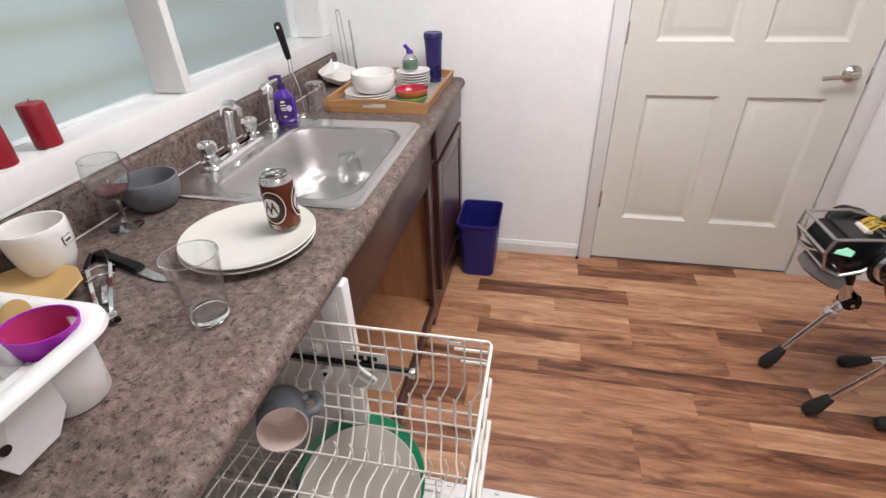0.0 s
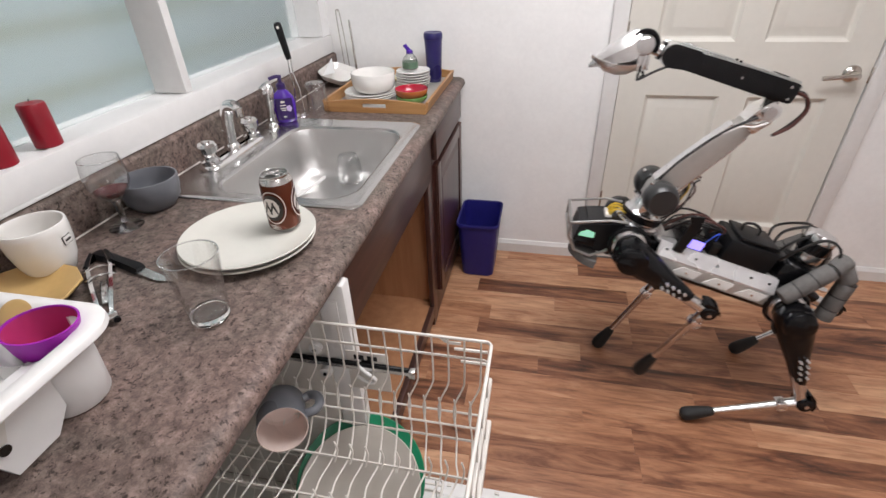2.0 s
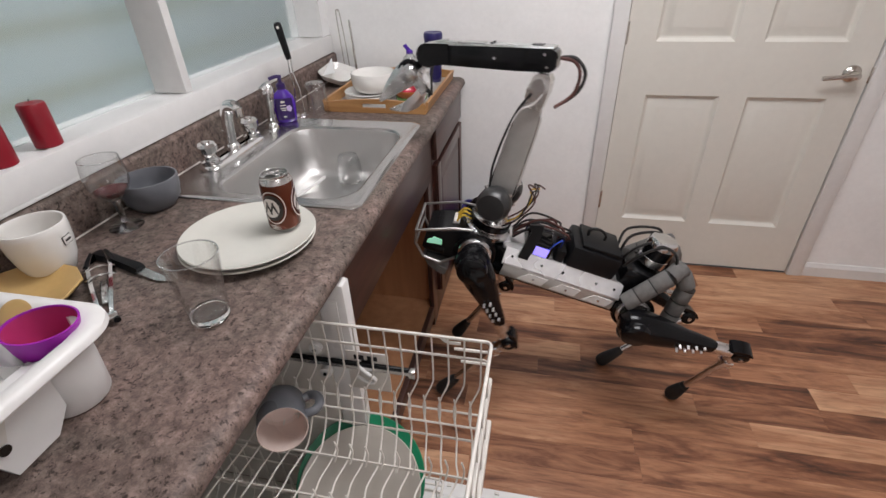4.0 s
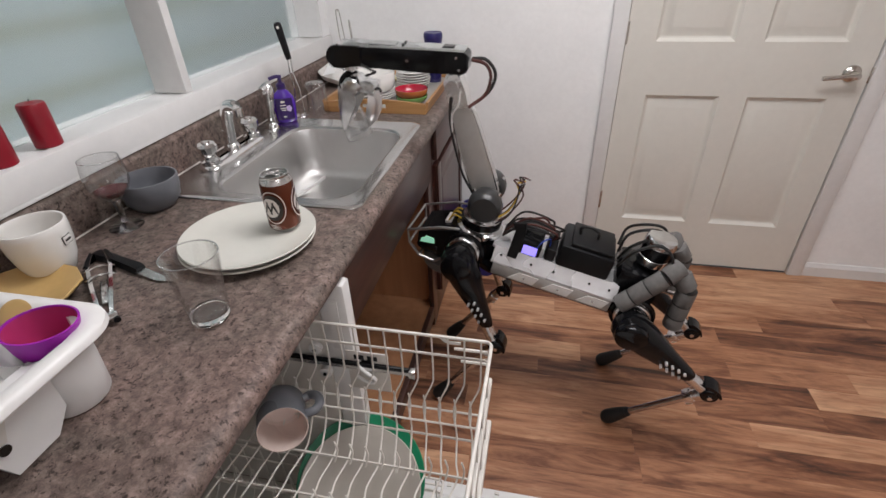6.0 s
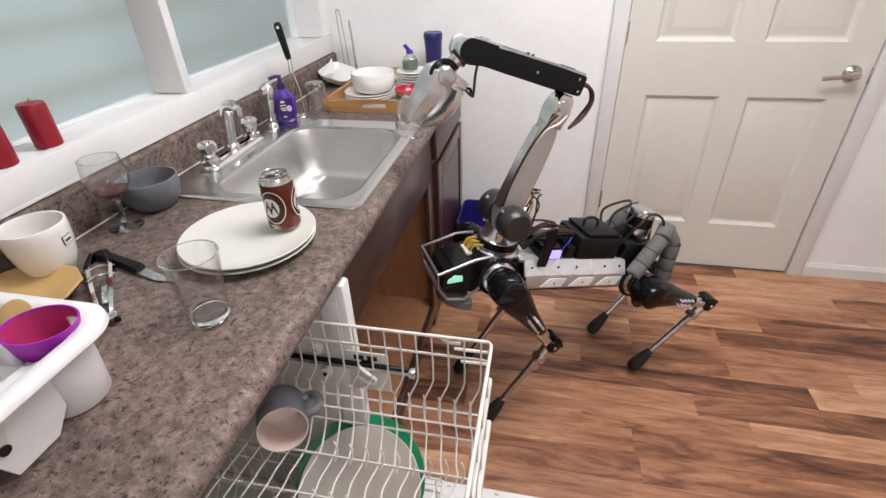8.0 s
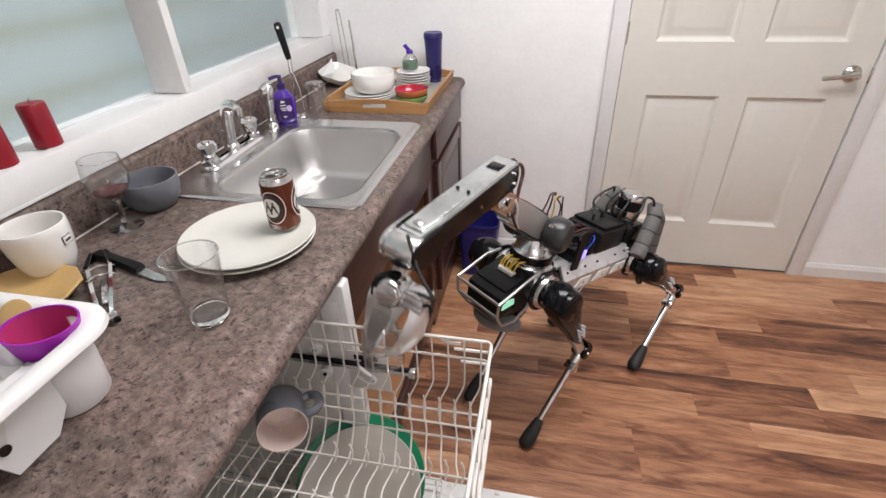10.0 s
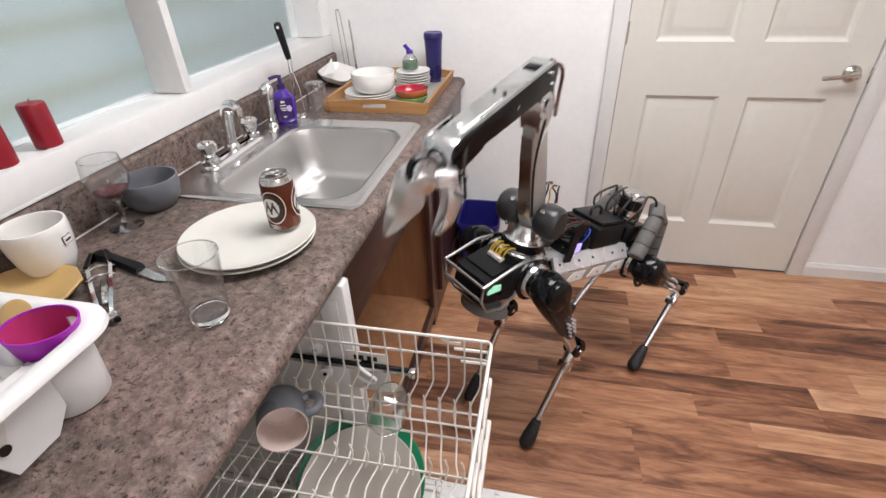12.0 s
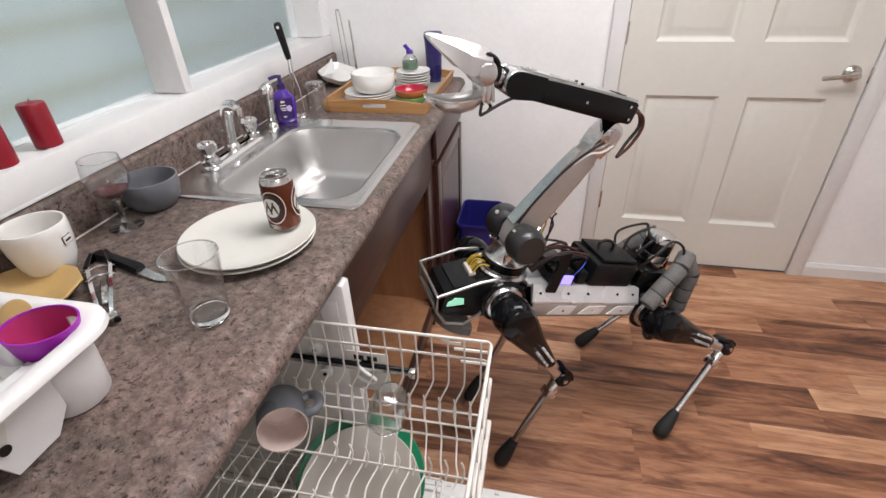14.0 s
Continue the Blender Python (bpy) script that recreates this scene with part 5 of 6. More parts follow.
    for s in (1, -1):
        lines = (((-0.330, s * 0.068, 0.172), (-0.300, s * 0.092, 0.136), (-0.212, s * 0.118, 0.012)), ((-0.335, s * 0.070, 0.150), (-0.370, s * 0.080, 0.112), (-0.384, s * 0.086, -0.025)))
        for p, q, r in lines:
            p, q, r = Vector(p), Vector(q), Vector(r)
            cuts = [p, q] + [q.lerp(r, u) for u in (0.36, 0.70, 1.0)]
            for a, b in zip(cuts, cuts[1:]):
                part("foam_pad", rod(a, b, 0.027, 0.027, 10, rings=((0, 0.80), (0.03, 0.96), (0.08, 1), (0.92, 1), (0.97, 0.96), (1, 0.80))), PADGREY, rob, "grey foam padding roll")
            for a in cuts[1:-1]:
                part("foam_strap", rod(a + (r - q) * 0.012, a - (r - q) * 0.012, 0.0268, 0.0268, 14), CABLE, rob)
        part("hoop_cable", tube(bend([(-0.235, s * 0.13, -0.03), (-0.235, s * 0.14, -0.075), (-0.265, s * 0.142, -0.098), (-0.30, s * 0.14, -0.075), (-0.305, s * 0.13, -0.02)]), 0.006, 8), CABLE, rob)
    for x, w in ((HX, 0.0), (-HX, HRZ)):
        for s in (1, -1):
            hs = part("hip_housing", rod((x, s * 0.045, w), (x, s * 0.108, w), 0.056, 0.056, 24, rings=((0, 0.5), (0.04, 0.9), (0.2, 1), (0.8, 1), (0.95, 0.92), (1, 0.8))), ROBALU, rob, "scuffed aluminium hip housing")
            part("hip_ring", tube([(x + 0.060 * math.cos(a), s * 0.088, w + 0.060 * math.sin(a)) for a in [2 * math.pi * i / 24 for i in range(24)]], 0.0065, 8, closed=True), ROBBLACK, hs)
        part("hip_block", box(x - 0.045, x + 0.045, -0.06, 0.06, w - 0.04, w + 0.045, 0.01), ROBBLACK, rob)


def robot_head(rob):
    hd = part("head_box", loft([[(x, -0.062, z0), (x, 0.062, z0), (x, 0.066, z1), (x, -0.066, z1)] for x, z0, z1 in ((0.30, -0.07, 0.052), (0.41, -0.066, 0.012), (0.43, -0.055, 0.002))], True, True), BLACKP, rob, "matt black camera head inside a tube cage", smooth=0)
    for s in (1, -1):
        f = [(0.30, s * 0.078, 0.066), (0.355, s * 0.084, 0.056), (0.462, s * 0.084, 0.008), (0.452, s * 0.080, -0.040), (0.415, s * 0.074, -0.084), (0.36, s * 0.074, -0.088), (0.322, s * 0.078, -0.050), (0.30, s * 0.078, 0.0)]
        part("cage_side", tube(f, 0.0046, 8), CAGE, rob, "bare metal cage tube")
    for x, z, w in ((0.462, 0.008, 0.084), (0.415, -0.084, 0.074), (0.452, -0.040, 0.080)):
        part("cage_bar", tube([(x, -w, z), (x, w, z)], 0.0046, 8), CAGE, rob)
    part("green_display", prism([(0.372, -0.012), (0.420, -0.020), (0.418, -0.006), (0.408, -0.001), (0.404, 0.008), (0.376, 0.006)], 0, 0.003), LEDGREEN, hd, "lit pale green display", pose(0, 0.0675, -0.014, 90, 0, 0), smooth=0)
    part("lens_plate", box(0.36, 0.425, 0.0635, 0.0665, -0.058, -0.035, 0.001), ROBBLACK, hd)
    part("head_lid", loft([[(x, -w, z), (x, w, z), (x, w, z + 0.004), (x, -w, z + 0.004)] for x, w, z in ((0.318, 0.058, 0.0475), (0.408, 0.058, 0.0150))], True, True), ROBBLACK, hd, smooth=0)
    wires = random.Random(11)
    for i in range(8):
        y = -0.030 + 0.0075 * i
        j = wires.random
        part("yellow_wire", tube(bend([(0.352, y, 0.040), (0.338, y + 0.006 * j(), 0.066 + 0.010 * j()), (0.312, y + 0.010 * j(), 0.070 + 0.008 * j()), (0.290, y * 0.6, 0.052)], 4), 0.0023, 6), (YELLOW, YELLOW, CABLE, YELLOW)[i % 4], hd)
    part("wire_plug", box(0.340, 0.360, -0.028, 0.026, 0.037, 0.049, 0.002), CANWHITE, hd)
    part("bumper", loft([[(0.33 + 0.085 * math.sin(radians(a)) * k, 0.082 * math.cos(radians(a)) * k, z) for a in range(0, 181, 15)] for k, z in ((0.8, -0.135), (1, -0.125), (1, -0.100), (0.85, -0.092))], True, True), PADGREY, rob, "grey foam chin bumper")


def robot_arm(rob):
    tu = part("arm_turret", lathe([(0, -0.125), (0.072, -0.125), (0.074, -0.110), (0.062, -0.104), (0.060, -0.075), (0.050, -0.066), (0.040, -0.03), (0.0, -0.02)], 28), ROBALU, rob, "polished metal arm turret")
    part("turret_band", lathe([(0.0625, -0.100), (0.0655, -0.098), (0.0655, -0.080), (0.0625, -0.078)], 28), ROBBLACK, tu)
    for s in (1, -1):
        cp = part("shoulder_drum", drum(0, s * 0.028, s * 0.096, 0, 0.051, edge=s * 0.024), DRUMGREY, tu, "charcoal domed shoulder drum")
        for k in range(4):
            a = radians(40 + 90 * k)
            part("drum_bolt", tube([(0.049 * math.cos(a), s * 0.052, 0.049 * math.sin(a)), (0.0560 * math.cos(a), s * 0.048, 0.0560 * math.sin(a))], 0.0062, 10), ROBALU, cp)
        part("turret_cheek", loft([[(x, s * (0.034 + d), z) for x, z in ((-0.032, -0.075), (0.032, -0.075), (0.026, 0.02), (-0.026, 0.02))] for d in (0, 0.012)], True, True), ROBALU, tu, smooth=0)
    loose = random.Random(5)
    for i in range(5):
        y, j = -0.03 + 0.015 * i, loose.random
        part("loose_wire", tube(bend([(-0.035, y, -0.085), (-0.075, y * 1.3, -0.045 + 0.02 * j()), (-0.085 - 0.02 * j(), y, 0.015 + 0.03 * j()), (-0.060 - 0.03 * j(), y * 0.7, 0.060 + 0.02 * j()), (-0.095 - 0.02 * j(), y * 0.5, 0.075)], 4), 0.0026, 6), (REDCABLE, CABLE, YELLOW, REDCABLE, CABLE)[i], tu)
    ua = part("upper_arm", loft([[(x, -w, -h), (x, w, -h), (x, w + 0.004, 0), (x, w, h), (x, -w, h), (x, -w - 0.004, 0)] for x, w, h in ((-0.035, 0.018, 0.02), (0.0, 0.022, 0.034), (0.07, 0.021, 0.036), (0.20, 0.019, 0.033), (0.255, 0.018, 0.030), (0.30, 0.017, 0.022), (0.32, 0.016, 0.016))], True, True), ARMGREY, rob, "silver-grey painted upper arm with bare metal edges")
    for z in (1, -1):
        part("edge_strip", loft([[(x, -w, z * h), (x, w, z * h), (x, w, z * (h + 0.004)), (x, -w, z * (h + 0.004))] for x, w, h in ((0.02, 0.02, 0.0355), (0.07, 0.019, 0.0365), (0.20, 0.017, 0.0335), (0.27, 0.016, 0.029))], True, True), ROBALU, ua, smooth=0)
    part("elbow_bracket", loft([[(x, -w, z0), (x, w, z0), (x, w, z1), (x, -w, z1)] for x, w, z0, z1 in ((0.285, 0.026, -0.022, 0.026), (0.33, 0.030, -0.026, 0.03), (0.365, 0.028, -0.02, 0.026), (0.378, 0.022, -0.010, 0.016))], True, True), FOIL, ua, "elbow bracket in crumpled silver wrap", smooth=30)
    part("elbow_pin", tube([(UPPER, -0.038, 0), (UPPER, 0.038, 0)], 0.017, 16), ROBALU, ua)
    part("arm_cable", tube(bend([(0.03, 0.026, -0.036), (0.10, 0.03, -0.046), (0.20, 0.03, -0.042), (0.27, 0.034, -0.030), (0.32, 0.036, -0.012)], 5), 0.0035, 6), CABLE, ua)
    part("white_cable", tube(bend([(0.23, 0.032, -0.036), (0.275, 0.036, -0.022), (0.30, 0.037, 0.004), (0.33, 0.036, 0.018)], 5), 0.0028, 6), WPLASTIC, ua)
    fa = part("forearm", loft([[(x, -w, z0), (x, w, z0), (x, w + 0.002, (z0 + z1) / 2), (x, w, z1), (x, -w, z1), (x, -w - 0.002, (z0 + z1) / 2)] for x, w, z0, z1 in ((-0.040, 0.024, 0.046, 0.078), (-0.036, 0.029, 0.039, 0.084), (-0.026, 0.032, 0.034, 0.088), (0.06, 0.033, 0.033, 0.089), (0.20, 0.032, 0.036, 0.088), (0.29, 0.029, 0.038, 0.086), (0.322, 0.024, 0.044, 0.080), (0.330, 0.016, 0.052, 0.072))], True, True), ROBBLACK, rob, "long black forearm with a bare metal top cover")
    part("top_cover", loft([[(x, -w, 0.0890 - k), (x, w, 0.0890 - k), (x, w * 0.9, 0.094 - k), (x, -w * 0.9, 0.094 - k)] for x, w, k in ((-0.030, 0.030, 0.0), (0.06, 0.031, -0.0006), (0.20, 0.030, 0.0005), (0.30, 0.027, 0.002))], True, True), COVER, fa, "scuffed bare metal top cover", smooth=0)
    for q in (1, -1):
        part("yoke_cheek", loft([[(FORE - 0.060 + x, q * (0.0345 + d), FOREUP + z) for x, z in [(0.0, -0.020), (0.06, -0.029)] + [(0.064 + 0.030 * math.sin(radians(a)), -0.030 * math.cos(radians(a))) for a in range(15, 180, 15)] + [(0.06, 0.030), (0.0, 0.030)]] for d in (0.0, 0.006)], True, True), ROBALU if q < 0 else ROBBLACK, fa, smooth=20)
    part("cover_step", box(0.155, 0.290, -0.020, 0.020, 0.0930, 0.0965, 0.0015), COVER, fa, smooth=0)
    part("cover_clip", box(0.262, 0.282, -0.010, 0.010, 0.0966, 0.1005, 0.002), ROBALU, fa)
    part("cover_vent", box(0.0, 0.03, -0.016, 0.016, 0.0935, 0.0965, 0.001), ROBBLACK, fa)
    for x in (0.135,):
        for y in (-0.014, 0.012):
            part("cover_stud", tube([(x, y, 0.0935), (x, y, 0.0985)], 0.0038, 8), ROBBLACK, fa)
    for x, z in ((-0.018, 0.046), (-0.010, 0.076), (0.12, 0.062), (0.25, 0.055), (0.25, 0.072)):
        part("side_bolt", tube([(x, 0.030, z), (x, 0.0365, z)], 0.0036, 8), ROBALU, fa)
    for i in range(2):
        y = -0.008 + 0.014 * i
        part("elbow_cable", tube(bend([(-0.045, y, 0.066), (-0.082, y * 1.3, 0.064 - 0.006 * i), (-0.108 + 0.010 * i, y * 1.6, 0.028), (-0.092 + 0.006 * i, y * 1.6, -0.020), (-0.045, 0.026, -0.052)], 6), 0.0046, 7), (CABLE, REDCABLE)[i % 2], fa)
    part("wrist_cap", drum(FORE + 0.004, -0.036, 0.036, FOREUP, 0.030), ROBALU, fa, "bright wrist drum")
    wr = part("wrist", tube([(-0.004, 0, 0), (0.012, 0, 0), (0.022, 0, 0), (0.05, 0, 0), (0.056, 0, 0), (WRISTL - 0.01, 0, 0)], 0.022, 20, None, [0.6, 1.05, 0.9, 0.8, 1.1, 1.0]), ROBALU, rob, "machined metal wrist link")
    part("wrist_ring", tube([(0.026, 0, 0), (0.034, 0, 0)], 0.024, 20), ROBBLACK, wr)
    ball = part("wrist_motor", drum(WRISTL, -0.036, 0.036, 0, 0.029, edge=0.016), ROBALU, wr, "bright round gripper motor")
    for q in (1, -1):
        for k in range(6):
            a = radians(60 * k + 15)
            part("motor_screw", tube([(WRISTL + 0.017 * math.cos(a), q * 0.0335, 0.017 * math.sin(a)), (WRISTL + 0.017 * math.cos(a), q * 0.0360, 0.017 * math.sin(a))], 0.0028, 8), ROBBLACK, ball)
    part("motor_band", tube([(WRISTL + 0.033 * math.cos(a), 0.020, 0.033 * math.sin(a)) for a in [radians(20 + 16 * i) for i in range(12)]], 0.007, 8), ROBBLACK, wr)
    part("hanging_cable", tube(bend([(-0.03, 0.034, -0.004), (0.02, 0.036, -0.040), (0.055, 0.034, -0.078), (0.062, 0.030, -0.082), (0.066, 0.022, -0.050)], 6), 0.0034, 6), CABLE, wr)
    def upper_jaw():
        # folded beak: a ridge along the back, flat flanks, open underneath
        loops = []
        for x, w, top, low in ((-0.016, 0.026, 0.024, 0.014), (0.004, 0.037, 0.041, 0.002), (0.026, 0.038, 0.041, -0.020), (0.046, 0.038, 0.037, -0.023), (0.082, 0.033, 0.028, -0.015), (0.112, 0.025, 0.018, -0.010), (0.138, 0.014, 0.008, -0.004), (0.146, 0.006, 0.003, -0.003)):
            mid = low + (top - low) * 0.62
            loops.append([(x, -w, low), (x, -w * 0.96, mid), (x, -w * 0.42, top), (x, w * 0.42, top), (x, w * 0.96, mid), (x, w, low), (x, w * 0.86, low), (x, w * 0.36, top - 0.005), (x, -w * 0.36, top - 0.005), (x, -w * 0.86, low)])
        j = part("upper_jaw", loft(loops, True, True), PEARL, rob, "folded bare metal upper jaw of the gripper", smooth=22)
        for y in (-0.041, 0.035):
            part("jaw_hinge", drum(0.0, y, y + 0.006, 0, 0.021, edge=0.002), ROBALU, j)
        for x in (0.030, 0.070):
            part("jaw_rivet", tube([(x, -0.041 + x * 0.05, 0.012), (x, -0.034, 0.012)], 0.0026, 8), ROBBLACK, j)
        return j
    def lower_jaw():
        # a scoop on a finned block below the motor
        loops = []
        for x, w, h, c in ((0.006, 0.026, 0.022, -0.046), (0.030, 0.034, 0.030, -0.050), (0.062, 0.037, 0.033, -0.048), (0.092, 0.034, 0.029, -0.042), (0.114, 0.026, 0.020, -0.034), (0.130, 0.012, 0.010, -0.027)):
            out = [(x, w * math.cos(radians(a)), c + h * math.sin(radians(a))) for a in range(180, 361, 20)]
            inn = [(x, w * 0.86 * math.cos(radians(a)), c + h * 0.78 * math.sin(radians(a)) + 0.001) for a in range(360, 179, -20)]
            loops.append(out + inn)
        j = part("lower_jaw", loft(loops, True, True), PEARL, rob, "silver cast scoop-shaped lower jaw of the gripper", smooth=50)
        part("jaw_block", box(-0.020, 0.014, -0.024, 0.024, -0.064, -0.026, 0.004), ROBALU, j)
        for k in range(3):
            part("jaw_fin", box(-0.018 + 0.012 * k, -0.012 + 0.012 * k, -0.027, 0.027, -0.067, -0.022, 0.001), ROBALU, j, smooth=0)
        part("jaw_plug", tube(bend([(-0.004, 0.018, -0.064), (-0.010, 0.020, -0.076), (-0.002, 0.022, -0.084)], 4), 0.0035, 8), ROBBLACK, j)
        return j
    ju, jl = upper_jaw(), lower_jaw()
    return tu, ua, fa, wr, ju, jl


def robot_leg(rob, side):
    """One leg: bulbous black thigh with a metal knee fork, and a slim bare shank with a rubber foot."""
    th = part("upper_leg", rod((0, 0, 0.0), (0, 0, -THIGH + 0.07), 0.056, 0.021, 22, rings=((-0.20, 0.35), (-0.14, 0.75), (-0.05, 0.94), (0.08, 1.0), (0.25, 1.04), (0.45, 0.99), (0.62, 0.92), (0.80, 0.95), (0.92, 0.95), (1.0, 0.8))), ROBBLACK, rob, "bulbous black upper leg shell")
    part("hip_cap", drum(0, side * 0.012, side * 0.052, 0.0, 0.047, edge=side * 0.014), ROBBLACK, th)
    for k in range(4):
        for q in (-1, 1):
            z = -0.13 - 0.026 * k
            r = 0.046 - 0.006 * k
            part("vent_dot", tube([(q * 0.010 - 0.002, side * r * 0.80, z), (q * 0.010 - 0.002, side * (r + 0.004), z)], 0.0040, 8), SIDEWHITE, th)
    part("knee_fork", rod((0.004, 0, -THIGH + 0.130), (0, 0, -THIGH + 0.012), 0.0235, 0.0200, 14, rings=((0, 0.75), (0.06, 1.0), (0.5, 0.95), (0.85, 0.95), (1, 1.05))), ROBALU, th, "bare metal knee fork")
    kn = part("knee_drum", drum(-0.004, -0.026, 0.026, -THIGH, 0.025, edge=0.006), ROBBLACK, th)
    part("knee_shield", loft([[(-0.020 - 0.016 * math.sin(radians(a)), y, -THIGH + 0.006 + 0.034 * math.cos(radians(a))) for a in range(0, 181, 20)] for y in (-0.022, 0.022)], True, True), ROBBLACK, kn)
    part("knee_pin", tube([(-0.004, -0.031, -THIGH), (-0.004, 0.031, -THIGH)], 0.007, 10), ROBALU, kn)
    sh = part("lower_leg", rod((0, 0, 0.0), (0, 0, -SHANK + 0.03), 0.0165, 0.0105, 14, rings=((0, 0.9), (0.05, 1.15), (0.18, 1.1), (0.22, 0.85), (0.6, 0.92), (1, 1.0))), ROBALU, rob, "slim bare metal lower leg tube")
    part("shank_clamp", box(-0.017, 0.017, -0.019, 0.019, -0.075, -0.045, 0.005), ROBALU, sh)
    ft = part("rubber_foot", rod((0, 0, -SHANK + 0.085), (0.0, 0, -SHANK - 0.024), 0.013, 0.024, 18, rings=((0, 0.9), (0.08, 1.15), (0.3, 1.2), (0.55, 1.22), (0.78, 1.14), (0.9, 0.93), (0.97, 0.6), (1, 0.1))), RUBBER, sh, "black rubber boot foot")
    part("foot_band", rod((0, 0, -SHANK + 0.075), (0, 0, -SHANK + 0.068), 0.0165, 0.0172, 16), CABLE, ft)
    return th, sh


robot = thing("quadruped_robot", "black and silver four-legged walking robot with a gripper arm", "robot", pose(1.6, 0.45, 0.53, 0, 0, 180))
robot_trunk(robot)
robot_head(robot)
TURRET_OB, UPPER_OB, FORE_OB, WRIST_OB, JAWU_OB, JAWL_OB = robot_arm(robot)
LEGS = [robot_leg(robot, s) for s in (1, -1, 1, -1)]

# ---- floor strips ----
def strip_floor():
    f = thing("floor", "warm brown wood-strip laminate floor with mixed tones", "floor", pose(0, 0, 0), kind="structure")
    part("underlay", box(-0.64, X1, Y0, YW, -0.09, -0.006), RUBBER, f, smooth=0)
    rng = random.Random(7)
    shared = {}
    pitch, first = 0.0985, 0.267
    joints = {0: (0.985,), 2: (1.15, 1.95), 3: (0.806,), 4: (0.202, 0.807), 5: (0.487, 1.35), 9: (0.801,)}
    r0 = int((Y0 - first) / pitch) + 1
    for row in range(r0, 10):
        y0, y1 = first + row * pitch, min(first + (row + 1) * pitch, YW - 0.001)
        cuts, x = [-0.62], -0.62 - rng.random() * 0.5
        fixed = joints.get(row, ())
        while x < X1:
            x += rng.choice((0.42, 0.56, 0.70, 0.84, 0.98))
            if -0.4 < x < X1 - 0.15 and all(abs(x - q) > 0.35 for q in fixed):
                cuts.append(x)
        cuts = sorted(cuts + list(fixed)) + [X1 - 0.001]
        for a, b in zip(cuts, cuts[1:]):
            key = (round(b - a, 3), round(y1 - y0, 3))
            if key not in shared:
                w, h, e = key[0] / 2, key[1] / 2, 0.0007
                bm = loft([[(-w, -h, -0.006), (w, -h, -0.006), (w, h, -0.006), (-w, h, -0.006)], [(-w, -h, -0.0008), (w, -h, -0.0008), (w, h, -0.0008), (-w, h, -0.0008)],
                           [(-w + e, -h + e, 0), (w - e, -h + e, 0), (w - e, h - e, 0), (-w + e, h - e, 0)]], True, True)
                shared[key] = finish("strip", bm, FLOORW, 0)
            ob = new("strip", shared[key])
            ob.parent = f
            ob.matrix_basis = pose((a + b) / 2, (y0 + y1) / 2, 0)


strip_floor()

# ---- what moves ----
TIMES = [0.0, 0.2, 0.5, 0.7, 1.0, 1.2, 1.5, 1.7, 2.0, 2.2, 2.5, 2.7, 3.0, 3.2, 5.0, 5.3, 5.6, 6.0, 6.5, 7.0, 7.5, 8.0, 8.2, 10.3, 11.0, 11.3, 11.6, 11.8, 12.0, 12.5, 13.0, 13.5, 14.0]
BODY_X = [1.603, 1.572, 1.458, 1.449, 1.342, 1.239, 1.078, 1.04, 0.918, 0.848, 0.733, 0.674, 0.558, 0.483, 0.428, 0.428, 0.428, 0.428, 0.412, 0.425, 0.459, 0.456, 0.467, 0.51, 0.526, 0.526, 0.506, 0.5, 0.485, 0.496, 0.511, 0.478, 0.481]
BODY_Y = [0.443, 0.458, 0.403, 0.482, 0.443, 0.433, 0.482, 0.482, 0.47, 0.463, 0.41, 0.357, 0.345, 0.373, 0.322, 0.322, 0.322, 0.322, 0.341, 0.346, 0.301, 0.398, 0.425, 0.433, 0.417, 0.417, 0.405, 0.411, 0.404, 0.342, 0.267, 0.263, 0.247]
BODY_Z = [0.533, 0.544, 0.607, 0.572, 0.574, 0.553, 0.533, 0.53, 0.525, 0.529, 0.534, 0.548, 0.53, 0.522, 0.557, 0.557, 0.557, 0.557, 0.525, 0.533, 0.534, 0.515, 0.501, 0.512, 0.536, 0.536, 0.538, 0.529, 0.545, 0.544, 0.505, 0.523, 0.529]
BODY_YAW = [4.2, 2.0, -1.7, -3.6, -6.4, -4.1, 8.0, 0.5, 0.1, -3.3, -5.7, -7.5, -1.3, 10.8, -6.3, -6.3, -6.3, -6.3, 2.5, 11.4, 18.6, 29.6, 31.7, 53.3, 54.9, 54.9, 55.0, 53.3, 48.0, 39.3, 33.0, 29.5, 29.6]
BODY_PITCH = [-21.2, -17.4, -12.1, -7.1, -5.4, -9.8, -17.5, -16.3, -17.0, -15.7, -18.2, -11.1, -18.1, -22.8, -12.0, -12.0, -12.0, -12.0, -12.3, -9.0, -9.4, -12.6, -12.2, -10.9, -11.5, -11.5, -10.7, -11.2, -13.9, -20.1, -20.0, -17.7, -16.2]
BODY_ROLL = [-1.6, -1.3, -2.1, -0.2, -0.2, -0.4, 3.5, 2.9, 1.9, 1.5, -0.4, 0.3, -0.4, -1.4, -1.8, -1.8, -1.8, -1.8, -1.2, -1.5, -0.7, 0.6, 0.6, -3.1, -2.7, -2.7, -2.8, -4.2, -2.4, -0.8, -0.9, -0.1, -1.4]
LEFT_FRONT_X = [1.357, 1.357, 1.1, 0.968, 0.968, 0.968, 0.968, 0.968, 0.785, 0.363, 0.363, 0.331, 0.331, 0.331, 0.072, 0.072, 0.072, 0.072, 0.072, 0.261, 0.261, 0.261, 0.294, 0.4, 0.4, 0.4, 0.4, 0.4, 0.4, 0.324, 0.324, 0.324, 0.324]
